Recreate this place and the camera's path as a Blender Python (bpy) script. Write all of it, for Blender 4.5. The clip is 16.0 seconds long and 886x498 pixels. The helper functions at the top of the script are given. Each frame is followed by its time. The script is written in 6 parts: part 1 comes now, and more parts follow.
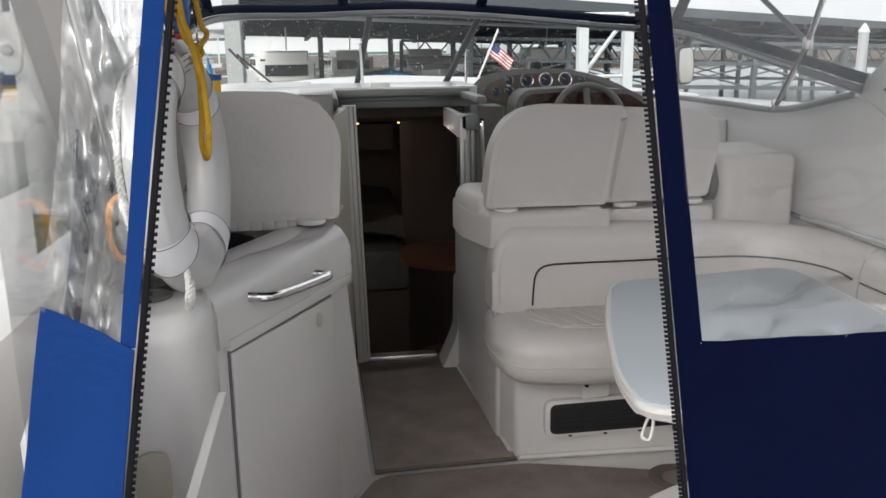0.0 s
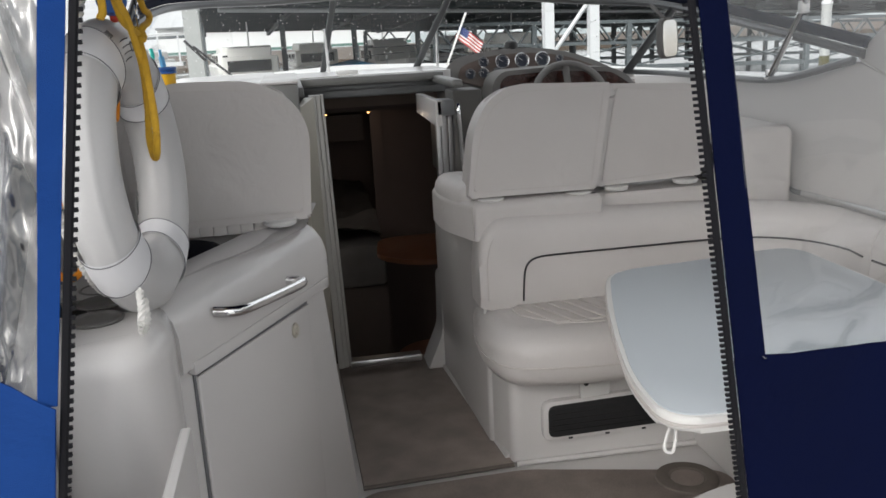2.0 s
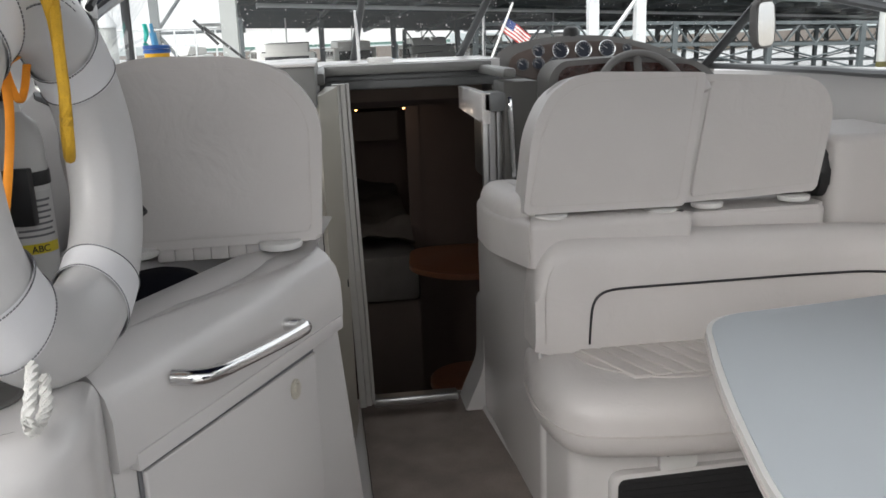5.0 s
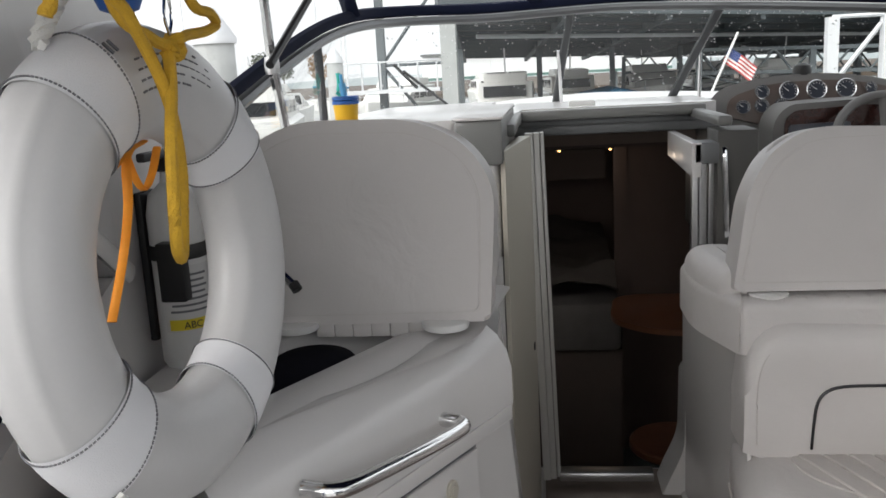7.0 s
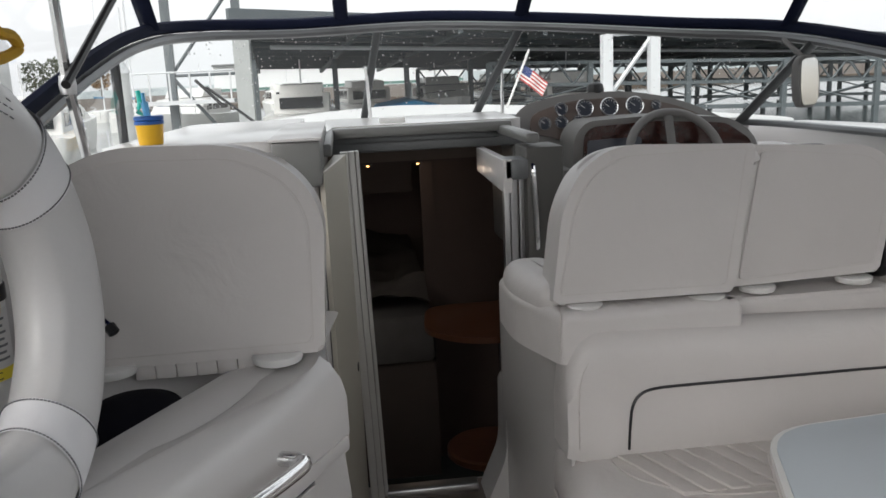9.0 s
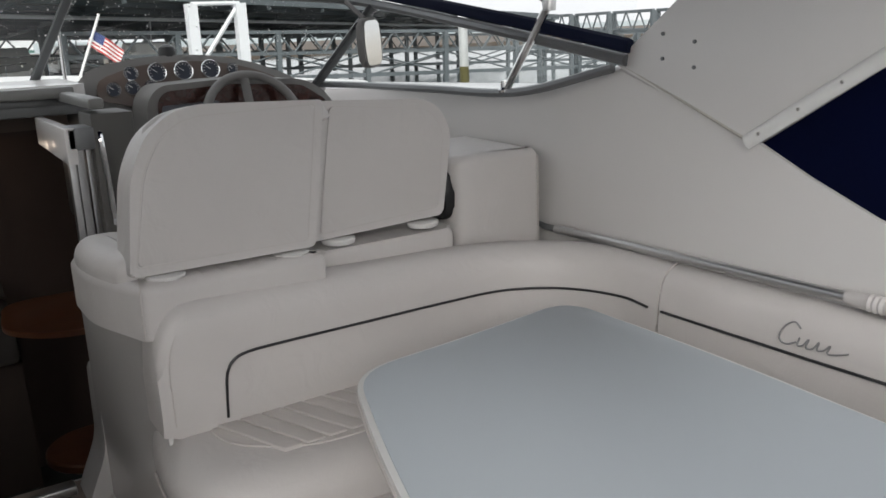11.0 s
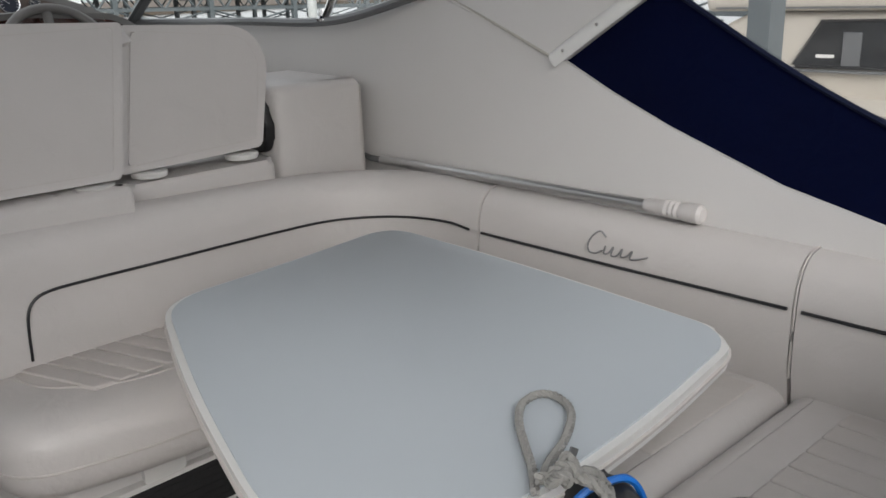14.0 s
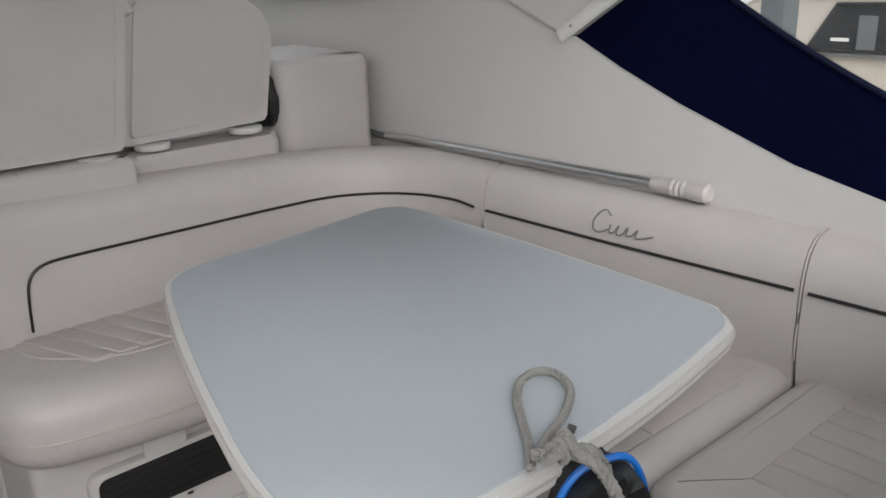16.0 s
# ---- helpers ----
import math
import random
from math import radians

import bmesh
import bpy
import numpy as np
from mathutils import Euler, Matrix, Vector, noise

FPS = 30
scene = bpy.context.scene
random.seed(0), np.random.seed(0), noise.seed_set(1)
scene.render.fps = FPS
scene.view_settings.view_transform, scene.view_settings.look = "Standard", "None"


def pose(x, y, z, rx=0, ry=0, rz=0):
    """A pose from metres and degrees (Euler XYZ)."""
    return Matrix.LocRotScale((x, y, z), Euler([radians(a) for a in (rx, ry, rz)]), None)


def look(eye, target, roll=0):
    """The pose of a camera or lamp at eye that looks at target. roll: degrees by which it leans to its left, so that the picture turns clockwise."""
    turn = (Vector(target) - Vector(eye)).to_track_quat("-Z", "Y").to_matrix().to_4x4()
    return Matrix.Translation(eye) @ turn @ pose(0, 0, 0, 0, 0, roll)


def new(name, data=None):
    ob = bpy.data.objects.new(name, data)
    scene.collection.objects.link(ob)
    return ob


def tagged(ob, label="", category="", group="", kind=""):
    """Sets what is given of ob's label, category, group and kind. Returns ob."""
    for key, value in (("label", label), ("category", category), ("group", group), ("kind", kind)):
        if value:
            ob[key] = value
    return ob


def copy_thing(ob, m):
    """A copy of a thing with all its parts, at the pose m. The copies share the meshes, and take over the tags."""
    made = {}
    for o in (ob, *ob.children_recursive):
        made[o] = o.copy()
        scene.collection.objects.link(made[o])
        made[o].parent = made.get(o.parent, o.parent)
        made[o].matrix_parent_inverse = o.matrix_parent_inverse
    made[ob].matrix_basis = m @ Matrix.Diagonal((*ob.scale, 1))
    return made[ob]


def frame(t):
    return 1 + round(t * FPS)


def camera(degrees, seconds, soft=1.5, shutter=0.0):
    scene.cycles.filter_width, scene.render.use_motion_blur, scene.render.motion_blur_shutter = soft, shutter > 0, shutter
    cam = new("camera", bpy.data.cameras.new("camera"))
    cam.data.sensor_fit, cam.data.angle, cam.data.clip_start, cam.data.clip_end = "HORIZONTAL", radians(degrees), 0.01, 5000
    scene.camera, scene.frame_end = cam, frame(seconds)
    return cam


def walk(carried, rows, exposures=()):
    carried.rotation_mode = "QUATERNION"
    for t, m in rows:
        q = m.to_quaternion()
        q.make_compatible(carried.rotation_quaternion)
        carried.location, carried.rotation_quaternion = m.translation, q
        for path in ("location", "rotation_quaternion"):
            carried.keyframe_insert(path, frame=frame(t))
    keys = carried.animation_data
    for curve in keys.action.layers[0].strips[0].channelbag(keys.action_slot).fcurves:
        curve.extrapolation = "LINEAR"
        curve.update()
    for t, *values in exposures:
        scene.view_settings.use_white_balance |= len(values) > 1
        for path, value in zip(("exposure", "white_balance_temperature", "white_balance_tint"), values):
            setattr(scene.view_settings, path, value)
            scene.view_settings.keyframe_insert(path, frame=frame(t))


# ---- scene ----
cam = camera(55.0, 16.0, 1.6)
PATH = [
    (0, (-0.153, -3.701, 1.454), (0.107, -1.772, 0.992), -0.8),
    (0.5, (-0.171, -3.644, 1.45), (0.13, -1.726, 0.971), -1.1),
    (1, (-0.17, -3.588, 1.438), (0.199, -1.688, 0.933), -3.9),
    (1.5, (-0.156, -3.522, 1.426), (0.203, -1.619, 0.926), -3.7),
    (2, (-0.151, -3.481, 1.424), (0.168, -1.568, 0.936), -3.1),
    (2.5, (-0.15, -3.45, 1.408), (0.151, -1.528, 0.944), -2.5),
    (3, (-0.141, -3.402, 1.382), (0.1, -1.469, 0.93), -1.6),
    (3.5, (-0.116, -3.269, 1.356), (0.115, -1.327, 0.939), -2.1),
    (3.7, (-0.121, -3.172, 1.336), (0.162, -1.238, 0.912), -2.7),
    (5.8, (-0.069, -2.829, 1.37), (0.13, -0.903, 0.868), -2.6),
    (6, (-0.065, -2.79, 1.373), (0.132, -0.857, 0.901), -3.1),
    (6.5, (-0.032, -2.749, 1.395), (0.069, -0.805, 0.938), -3.2),
    (7, (-0.012, -2.683, 1.409), (-0.261, -0.74, 1.008), -3.1),
    (7.5, (0.013, -2.691, 1.41), (-0.411, -0.776, 1.02), -2.2),
    (8, (-0.014, -2.705, 1.43), (-0.383, -0.78, 1.032), -2.1),
    (8.5, (-0.08, -2.652, 1.43), (-0.129, -0.699, 1.001), -2.5),
    (9, (-0.065, -2.648, 1.434), (0.149, -0.7, 1.034), -2.7),
    (9.5, (-0.058, -2.632, 1.432), (0.387, -0.731, 0.996), -2.7),
    (10, (-0.032, -2.615, 1.424), (0.702, -0.818, 0.943), -0.9),
    (10.2, (-0.023, -2.616, 1.422), (0.797, -0.855, 0.947), -1.0),
    (12.3, (0.069, -2.676, 1.335), (1.288, -1.201, 0.753), -3.0),
    (12.5, (0.075, -2.678, 1.331), (1.32, -1.224, 0.752), -2.6),
    (13, (0.076, -2.677, 1.318), (1.362, -1.256, 0.747), -1.9),
    (13.5, (0.079, -2.685, 1.308), (1.37, -1.271, 0.732), -1.8),
    (14, (0.084, -2.705, 1.3), (1.361, -1.288, 0.701), -2.3),
    (14.5, (0.077, -2.709, 1.292), (1.331, -1.282, 0.667), -2.3),
    (15, (0.092, -2.717, 1.286), (1.327, -1.276, 0.655), -2.5),
    (15.5, (0.101, -2.716, 1.283), (1.337, -1.274, 0.655), -2.3),
    (16, (0.103, -2.702, 1.282), (1.356, -1.279, 0.643), -1.7),
]
walk(cam, [(t, look(eye, target, roll)) for t, eye, target, roll in PATH], exposures=[(0, 0.85), (3.5, 1.0), (6.0, 1.15), (7.0, 1.02), (7.5, 0.9), (8.5, 0.84), (9, 0.86), (10, 0.85), (13, 0.92), (16, 0.92)])

# ---------------------------------------------------------------- light
world = bpy.data.worlds.new("overcast_sky")
scene.world = world
world.use_nodes = True
wn = world.node_tree
wbg = wn.nodes["Background"]
sky = wn.nodes.new("ShaderNodeTexSky")
sky.sky_type = "NISHITA"
sky.sun_disc = False
sky.sun_elevation = radians(31.6)
sky.sun_rotation = radians(218.5)
sky.dust_density = 6.0
sky.air_density = 1.4
pale = wn.nodes.new("ShaderNodeHueSaturation")
pale.inputs["Saturation"].default_value = 0.22
wn.links.new(sky.outputs[0], pale.inputs["Color"])
veil = wn.nodes.new("ShaderNodeMix")
veil.data_type = "RGBA"
veil.inputs[0].default_value = 0.65
veil.inputs[7].default_value = (5.5, 5.58, 5.7, 1)
wn.links.new(pale.outputs[0], veil.inputs[6])
wn.links.new(veil.outputs[2], wbg.inputs[0])
wbg.inputs[1].default_value = 0.15
sun_data = bpy.data.lights.new("sun", "SUN")
sun_data.energy, sun_data.angle, sun_data.color = 0.32, radians(26), (1.0, 0.99, 0.98)
sun = new("sun", sun_data)
sun.matrix_world = look((-5.4, -6.8, 5.4), (0, 0, 0))


# ---------------------------------------------------------------- materials
def mat(name, color, rough=0.5, metal=0.0, vary=0.08, scale=6.0, bump=0.0, bump_scale=200.0, coat=0.0, spec=0.5, soft=0.0):
    m = bpy.data.materials.new(name)
    m.use_nodes = True
    nt = m.node_tree
    bs = nt.nodes["Principled BSDF"]
    bs.inputs["Roughness"].default_value = rough
    bs.inputs["Metallic"].default_value = metal
    bs.inputs["Coat Weight"].default_value = coat
    bs.inputs["Specular IOR Level"].default_value = spec
    geo = nt.nodes.new("ShaderNodeNewGeometry")
    n1 = nt.nodes.new("ShaderNodeTexNoise")
    n1.inputs["Scale"].default_value = scale
    n1.inputs["Detail"].default_value = 6
    n2 = nt.nodes.new("ShaderNodeTexNoise")
    n2.inputs["Scale"].default_value = bump_scale
    n2.inputs["Detail"].default_value = 3
    for n in (n1, n2):
        nt.links.new(geo.outputs["Position"], n.inputs["Vector"])
    mix = nt.nodes.new("ShaderNodeMix")
    mix.data_type = "RGBA"
    mix.inputs[6].default_value = (*[c * (1 - vary) for c in color], 1)
    mix.inputs[7].default_value = (*[min(1, c * (1 + vary)) for c in color], 1)
    nt.links.new(n1.outputs["Fac"], mix.inputs[0])
    last = mix.outputs[2]
    fine = nt.nodes.new("ShaderNodeMix")
    fine.data_type = "RGBA"
    fine.blend_type = "MULTIPLY"
    fine.inputs[0].default_value = min(1.0, vary * 2)
    nt.links.new(last, fine.inputs[6])
    ramp = nt.nodes.new("ShaderNodeMapRange")
    ramp.inputs["To Min"].default_value = 0.7
    ramp.inputs["To Max"].default_value = 1.2
    nt.links.new(n2.outputs["Fac"], ramp.inputs["Value"])
    nt.links.new(ramp.outputs[0], fine.inputs[7])
    nt.links.new(fine.outputs[2], bs.inputs["Base Color"])
    rr = nt.nodes.new("ShaderNodeMapRange")
    rr.inputs["To Min"].default_value = rough * 0.85
    rr.inputs["To Max"].default_value = min(1, rough * 1.2)
    nt.links.new(n1.outputs["Fac"], rr.inputs["Value"])
    nt.links.new(rr.outputs[0], bs.inputs["Roughness"])
    if bump:
        b = nt.nodes.new("ShaderNodeBump")
        b.inputs["Strength"].default_value = bump
        b.inputs["Distance"].default_value = 0.002
        nt.links.new(n2.outputs["Fac"], b.inputs["Height"])
        nt.links.new(b.outputs[0], bs.inputs["Normal"])
    if soft:
        n3 = nt.nodes.new("ShaderNodeTexNoise")
        n3.inputs["Scale"].default_value = 9
        n3.inputs["Detail"].default_value = 4
        n3.inputs["Distortion"].default_value = 0.6
        nt.links.new(geo.outputs["Position"], n3.inputs["Vector"])
        b3 = nt.nodes.new("ShaderNodeBump")
        b3.inputs["Strength"].default_value = soft
        b3.inputs["Distance"].default_value = 0.02
        nt.links.new(n3.outputs["Fac"], b3.inputs["Height"])
        if bump:
            nt.links.new(b3.outputs[0], b.inputs["Normal"])
        else:
            nt.links.new(b3.outputs[0], bs.inputs["Normal"])
    return m


def clear(name, tint, gloss_rough, haze=0.0, ior=1.45):
    """Thin clear sheet: see-through, with a Fresnel gloss and a little haze."""
    m = bpy.data.materials.new(name)
    m.use_nodes = True
    nt = m.node_tree
    nt.nodes.remove(nt.nodes["Principled BSDF"])
    out = nt.nodes["Material Output"]
    tr = nt.nodes.new("ShaderNodeBsdfTransparent")
    tr.inputs[0].default_value = (*tint, 1)
    gl = nt.nodes.new("ShaderNodeBsdfGlossy")
    gl.inputs["Roughness"].default_value = gloss_rough
    lw = nt.nodes.new("ShaderNodeLayerWeight")
    pw = nt.nodes.new("ShaderNodeMath")
    pw.operation = "POWER"
    pw.inputs[1].default_value = 4.0
    fr = nt.nodes.new("ShaderNodeMath")
    fr.operation = "MULTIPLY_ADD"
    fr.inputs[1].default_value = 0.55
    fr.inputs[2].default_value = ((ior - 1) / (ior + 1)) ** 2 * 1.8
    lw.inputs[0].default_value = 0.5
    nt.links.new(lw.outputs["Facing"], pw.inputs[0])
    nt.links.new(pw.outputs[0], fr.inputs[0])
    mx = nt.nodes.new("ShaderNodeMixShader")
    df = nt.nodes.new("ShaderNodeBsdfDiffuse")
    df.inputs[0].default_value = (0.85, 0.86, 0.88, 1)
    hz = nt.nodes.new("ShaderNodeMixShader")
    geo = nt.nodes.new("ShaderNodeNewGeometry")
    n1 = nt.nodes.new("ShaderNodeTexNoise")
    n1.inputs["Scale"].default_value = 7
    n1.inputs["Detail"].default_value = 5
    nt.links.new(geo.outputs["Position"], n1.inputs["Vector"])
    mr = nt.nodes.new("ShaderNodeMapRange")
    mr.inputs["From Min"].default_value = 0.4
    mr.inputs["From Max"].default_value = 0.75
    mr.inputs["To Min"].default_value = haze * 0.3
    mr.inputs["To Max"].default_value = haze * 1.6
    nt.links.new(n1.outputs["Fac"], mr.inputs["Value"])
    nt.links.new(mr.outputs[0], hz.inputs[0])
    nt.links.new(tr.outputs[0], hz.inputs[1])
    nt.links.new(df.outputs[0], hz.inputs[2])
    nt.links.new(fr.outputs[0], mx.inputs[0])
    nt.links.new(hz.outputs[0], mx.inputs[1])
    nt.links.new(gl.outputs[0], mx.inputs[2])
    nt.links.new(mx.outputs[0], out.inputs[0])
    return m


def glow(name, color, power):
    m = bpy.data.materials.new(name)
    m.use_nodes = True
    bs = m.node_tree.nodes["Principled BSDF"]
    bs.inputs["Emission Color"].default_value = (*color, 1)
    bs.inputs["Emission Strength"].default_value = power
    return m


GEL = mat("gelcoat_white", (0.625, 0.609, 0.60), 0.24, vary=0.03, scale=3, coat=0.2)
GEL_GREY = mat("gelcoat_grey", (0.17, 0.17, 0.165), 0.35, vary=0.05, scale=4)
NONSKID = mat("nonskid_white", (0.62, 0.615, 0.60), 0.6, vary=0.06, scale=8, bump=0.5, bump_scale=350)
VINYL = mat("upholstery_vinyl", (0.552, 0.527, 0.515), 0.40, vary=0.05, scale=5, bump=0.12, bump_scale=420, soft=0.30)
VINYL2 = mat("upholstery_vinyl_worn", (0.525, 0.495, 0.475), 0.43, vary=0.09, scale=9, bump=0.15, bump_scale=420, soft=0.25)
PIPING = mat("black_piping", (0.012, 0.012, 0.014), 0.4)
SEAM = mat("stitched_seam", (0.42, 0.40, 0.36), 0.7)
CARPET = mat("marine_carpet", (0.245, 0.205, 0.183), 0.95, vary=0.5, scale=7, bump=1.0, bump_scale=260)
CARPET_EDGE = mat("carpet_binding", (0.13, 0.11, 0.095), 0.9, vary=0.2, scale=30)
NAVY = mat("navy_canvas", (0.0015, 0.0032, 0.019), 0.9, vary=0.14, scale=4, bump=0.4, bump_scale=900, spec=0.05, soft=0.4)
# same navy canvas, with daylight coming through it painted in as brighter blue
NAVY_BACKLIT = mat("backlit_navy_canvas", (0.006, 0.036, 0.16), 0.85, vary=0.18, scale=5, bump=0.4, bump_scale=900, spec=0.12, soft=0.5)
NAVY_DARK = mat("navy_trim", (0.006, 0.009, 0.026), 0.8, vary=0.1, spec=0.15)
ZIP = mat("black_zip", (0.005, 0.005, 0.007), 0.6, spec=0.15)
VINYL_CLEAR = clear("clear_vinyl", (0.95, 0.955, 0.96), 0.07, 0.025, 1.45)
VINYL_CREASED = clear("creased_clear_vinyl", (0.93, 0.935, 0.94), 0.05, 0.06, 1.85)
VINYL_SMOOTH = clear("smooth_clear_vinyl", (0.95, 0.955, 0.96), 0.05, 0.025, 1.55)
VINYL_FRONT = clear("clear_vinyl_front", (0.97, 0.98, 0.985), 0.05, 0.012, 1.35)
GLASS = clear("windshield_glass", (0.94, 0.965, 0.965), 0.02, 0.008, 1.4)
DROPS = mat("water_spots", (0.82, 0.83, 0.84), 0.25, vary=0.05)
ALU = mat("anodised_aluminium", (0.55, 0.55, 0.55), 0.32, 1.0, vary=0.08, scale=14)
ALU_PALE = mat("pale_anodised_frame", (0.50, 0.49, 0.465), 0.38, 0.35, vary=0.08, scale=14)
ALU_DULL = mat("window_frame_grey", (0.17, 0.175, 0.18), 0.42, 0.5, vary=0.08, scale=14)
MULLION = mat("dark_mullion", (0.055, 0.058, 0.062), 0.45, 0.2, vary=0.1, scale=14)
CHROME = mat("polished_steel", (0.78, 0.78, 0.78), 0.14, 1.0, vary=0.03)
TABLE_TOP = mat("grey_laminate", (0.47, 0.512, 0.548), 0.55, spec=0.35, vary=0.04, scale=3, bump=0.05, bump_scale=500)
TRIM = mat("white_plastic", (0.68, 0.675, 0.66), 0.35, vary=0.04)
CREAM = mat("cream_plastic", (0.46, 0.43, 0.365), 0.4, vary=0.05)
CLOTH = mat("black_cloth", (0.005, 0.005, 0.008), 0.95, vary=0.2, scale=40, bump=0.3, bump_scale=600, spec=0.1)
BLACK = mat("black_plastic", (0.012, 0.012, 0.013), 0.45, vary=0.1)
RUBBER = mat("dark_mesh", (0.010, 0.010, 0.011), 0.7, vary=0.3, scale=60)
WOOD = mat("burl_dash", (0.040, 0.014, 0.011), 0.2, vary=0.4, scale=22, coat=0.5)
GAUGE_PANEL = mat("gauge_panel_brown", (0.10, 0.075, 0.065), 0.35, vary=0.25, scale=20)
DASH = mat("dash_grey", (0.15, 0.145, 0.14), 0.5, vary=0.06)
DASH_DARK = mat("dash_charcoal", (0.075, 0.072, 0.068), 0.5, vary=0.1, scale=12)
DIAL = mat("dial_face", (0.03, 0.035, 0.05), 0.3)
BUOY = mat("buoy_white", (0.56, 0.555, 0.555), 0.33, vary=0.05, scale=7)
WEB = mat("white_webbing", (0.76, 0.76, 0.78), 0.75, vary=0.06, bump=0.5, bump_scale=700)
ROPE_W = mat("white_rope", (0.72, 0.71, 0.68), 0.85, vary=0.15, bump=0.8, bump_scale=500)
ROPE_Y = mat("yellow_rope", (0.62, 0.36, 0.025), 0.75, vary=0.25, scale=60, bump=0.9, bump_scale=420)
ROPE_O = mat("orange_strap", (0.80, 0.28, 0.015), 0.75, vary=0.15, scale=40)
ROPE_G = mat("grey_rope", (0.30, 0.295, 0.28), 0.9, vary=0.25, scale=60, bump=0.9, bump_scale=420)
ROPE_N = mat("navy_rope", (0.012, 0.018, 0.045), 0.9, vary=0.3, scale=60)
YELLOW = mat("yellow_cup", (0.78, 0.44, 0.015), 0.35, vary=0.06)
BLUE = mat("blue_plastic", (0.02, 0.10, 0.36), 0.35, vary=0.06)
SKYBLUE = mat("pale_blue_plastic", (0.12, 0.42, 0.72), 0.35, vary=0.06)
AZURE = mat("bright_blue_trim", (0.01, 0.17, 0.62), 0.4, vary=0.08)
TEAL = mat("teal_plastic", (0.01, 0.42, 0.36), 0.4)
THREAD = mat("grey_thread", (0.24, 0.24, 0.245), 0.8)
INK = mat("printing_grey", (0.16, 0.16, 0.17), 0.7)
LABEL = mat("label_paper", (0.62, 0.61, 0.60), 0.5, vary=0.05)
LABEL_Y = mat("label_yellow", (0.72, 0.58, 0.03), 0.5)
RED = mat("red_plastic", (0.55, 0.04, 0.02), 0.4)
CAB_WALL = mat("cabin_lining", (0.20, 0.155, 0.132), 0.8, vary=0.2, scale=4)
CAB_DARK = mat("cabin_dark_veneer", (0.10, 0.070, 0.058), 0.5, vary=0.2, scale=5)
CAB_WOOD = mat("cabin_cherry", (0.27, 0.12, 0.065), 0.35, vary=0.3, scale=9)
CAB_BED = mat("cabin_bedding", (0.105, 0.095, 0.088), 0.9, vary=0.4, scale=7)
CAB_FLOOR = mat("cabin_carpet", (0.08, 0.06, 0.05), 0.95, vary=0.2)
WATER = mat("harbour_water", (0.10, 0.12, 0.12), 0.12, vary=0.2, scale=0.4, bump=0.6, bump_scale=1.5)
STEEL = mat("painted_steel", (0.11, 0.128, 0.135), 0.6, vary=0.15, scale=0.8)
STEEL_W = mat("white_steel", (0.72, 0.73, 0.74), 0.5, vary=0.06)
ROOF_GREY = mat("shed_roof", (0.16, 0.165, 0.165), 0.7, vary=0.25, scale=0.25)
FASCIA = mat("shed_fascia", (0.80, 0.80, 0.80), 0.6, vary=0.05, scale=0.3)
GREEN_TRIM = mat("shed_trim_green", (0.10, 0.20, 0.17), 0.6)
CONCRETE = mat("dock_concrete", (0.55, 0.54, 0.52), 0.85, vary=0.12, scale=2, bump=0.4, bump_scale=60)
PILE = mat("pile_wrap", (0.42, 0.43, 0.42), 0.5, vary=0.1, scale=3)
MOSS = mat("pile_moss", (0.10, 0.09, 0.03), 0.9, vary=0.4, scale=12)
LEAF = mat("tree_leaves", (0.10, 0.115, 0.075), 0.8, vary=0.4, scale=0.7)
LEAF_A = mat("autumn_leaves", (0.30, 0.19, 0.10), 0.8, vary=0.4, scale=0.7)
BARK = mat("tree_bark", (0.10, 0.075, 0.055), 0.9, vary=0.3, scale=6)
# distance haze is mixed into the wooded hills' pale blue-grey
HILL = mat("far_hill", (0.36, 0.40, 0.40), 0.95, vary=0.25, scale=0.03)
HULL = mat("boat_hull_white", (0.76, 0.75, 0.72), 0.25, vary=0.04, scale=1)
HULL_CREAM = mat("boat_hull_cream", (0.48, 0.44, 0.38), 0.3, vary=0.05, scale=1)
TINT = mat("tinted_window", (0.022, 0.024, 0.026), 0.12, vary=0.4, scale=2.2, spec=0.22)
TARP = mat("blue_tarpaulin", (0.04, 0.22, 0.42), 0.6, vary=0.15, scale=1.5)
FLAG_R = mat("flag_red", (0.42, 0.05, 0.05), 0.8)
FLAG_W = mat("flag_white", (0.70, 0.68, 0.66), 0.8)
FLAG_B = mat("flag_blue", (0.03, 0.05, 0.16), 0.8)
LAMP_GLOW = glow("cabin_lamp_glow", (1.0, 0.50, 0.16), 3.0)


# ---------------------------------------------------------------- mesh helpers
def thing(name, label, category, base=(0, 0, 0), group="", kind=""):
    ob = new(name)
    ob.location = base
    ob.empty_display_size = 0.05
    return tagged(ob, label, category, group, kind)


def link(name, bm, material, parent=None, label="", smooth=40):
    me = bpy.data.meshes.new(name)
    bmesh.ops.recalc_face_normals(bm, faces=bm.faces)
    bm.to_mesh(me)
    bm.free()
    me.materials.append(material)
    if smooth:
        me.polygons.foreach_set("use_smooth", [True] * len(me.polygons))
        me.set_sharp_from_angle(angle=radians(smooth))
    ob = new(name, me)
    if parent:
        ob.parent = parent
        if parent.type == "EMPTY":
            ob.matrix_parent_inverse = Matrix.Translation(-parent.location)
    if label:
        ob["label"] = label
    return ob


def part(name, bm, material, parent, label="", smooth=40):
    return link(name, bm, material, parent, label, smooth)


def solid(name, bm, material, label, category, kind="", group="", smooth=40):
    """A thing of one mesh."""
    return tagged(link(name, bm, material, None, "", smooth), label, category, group, kind)


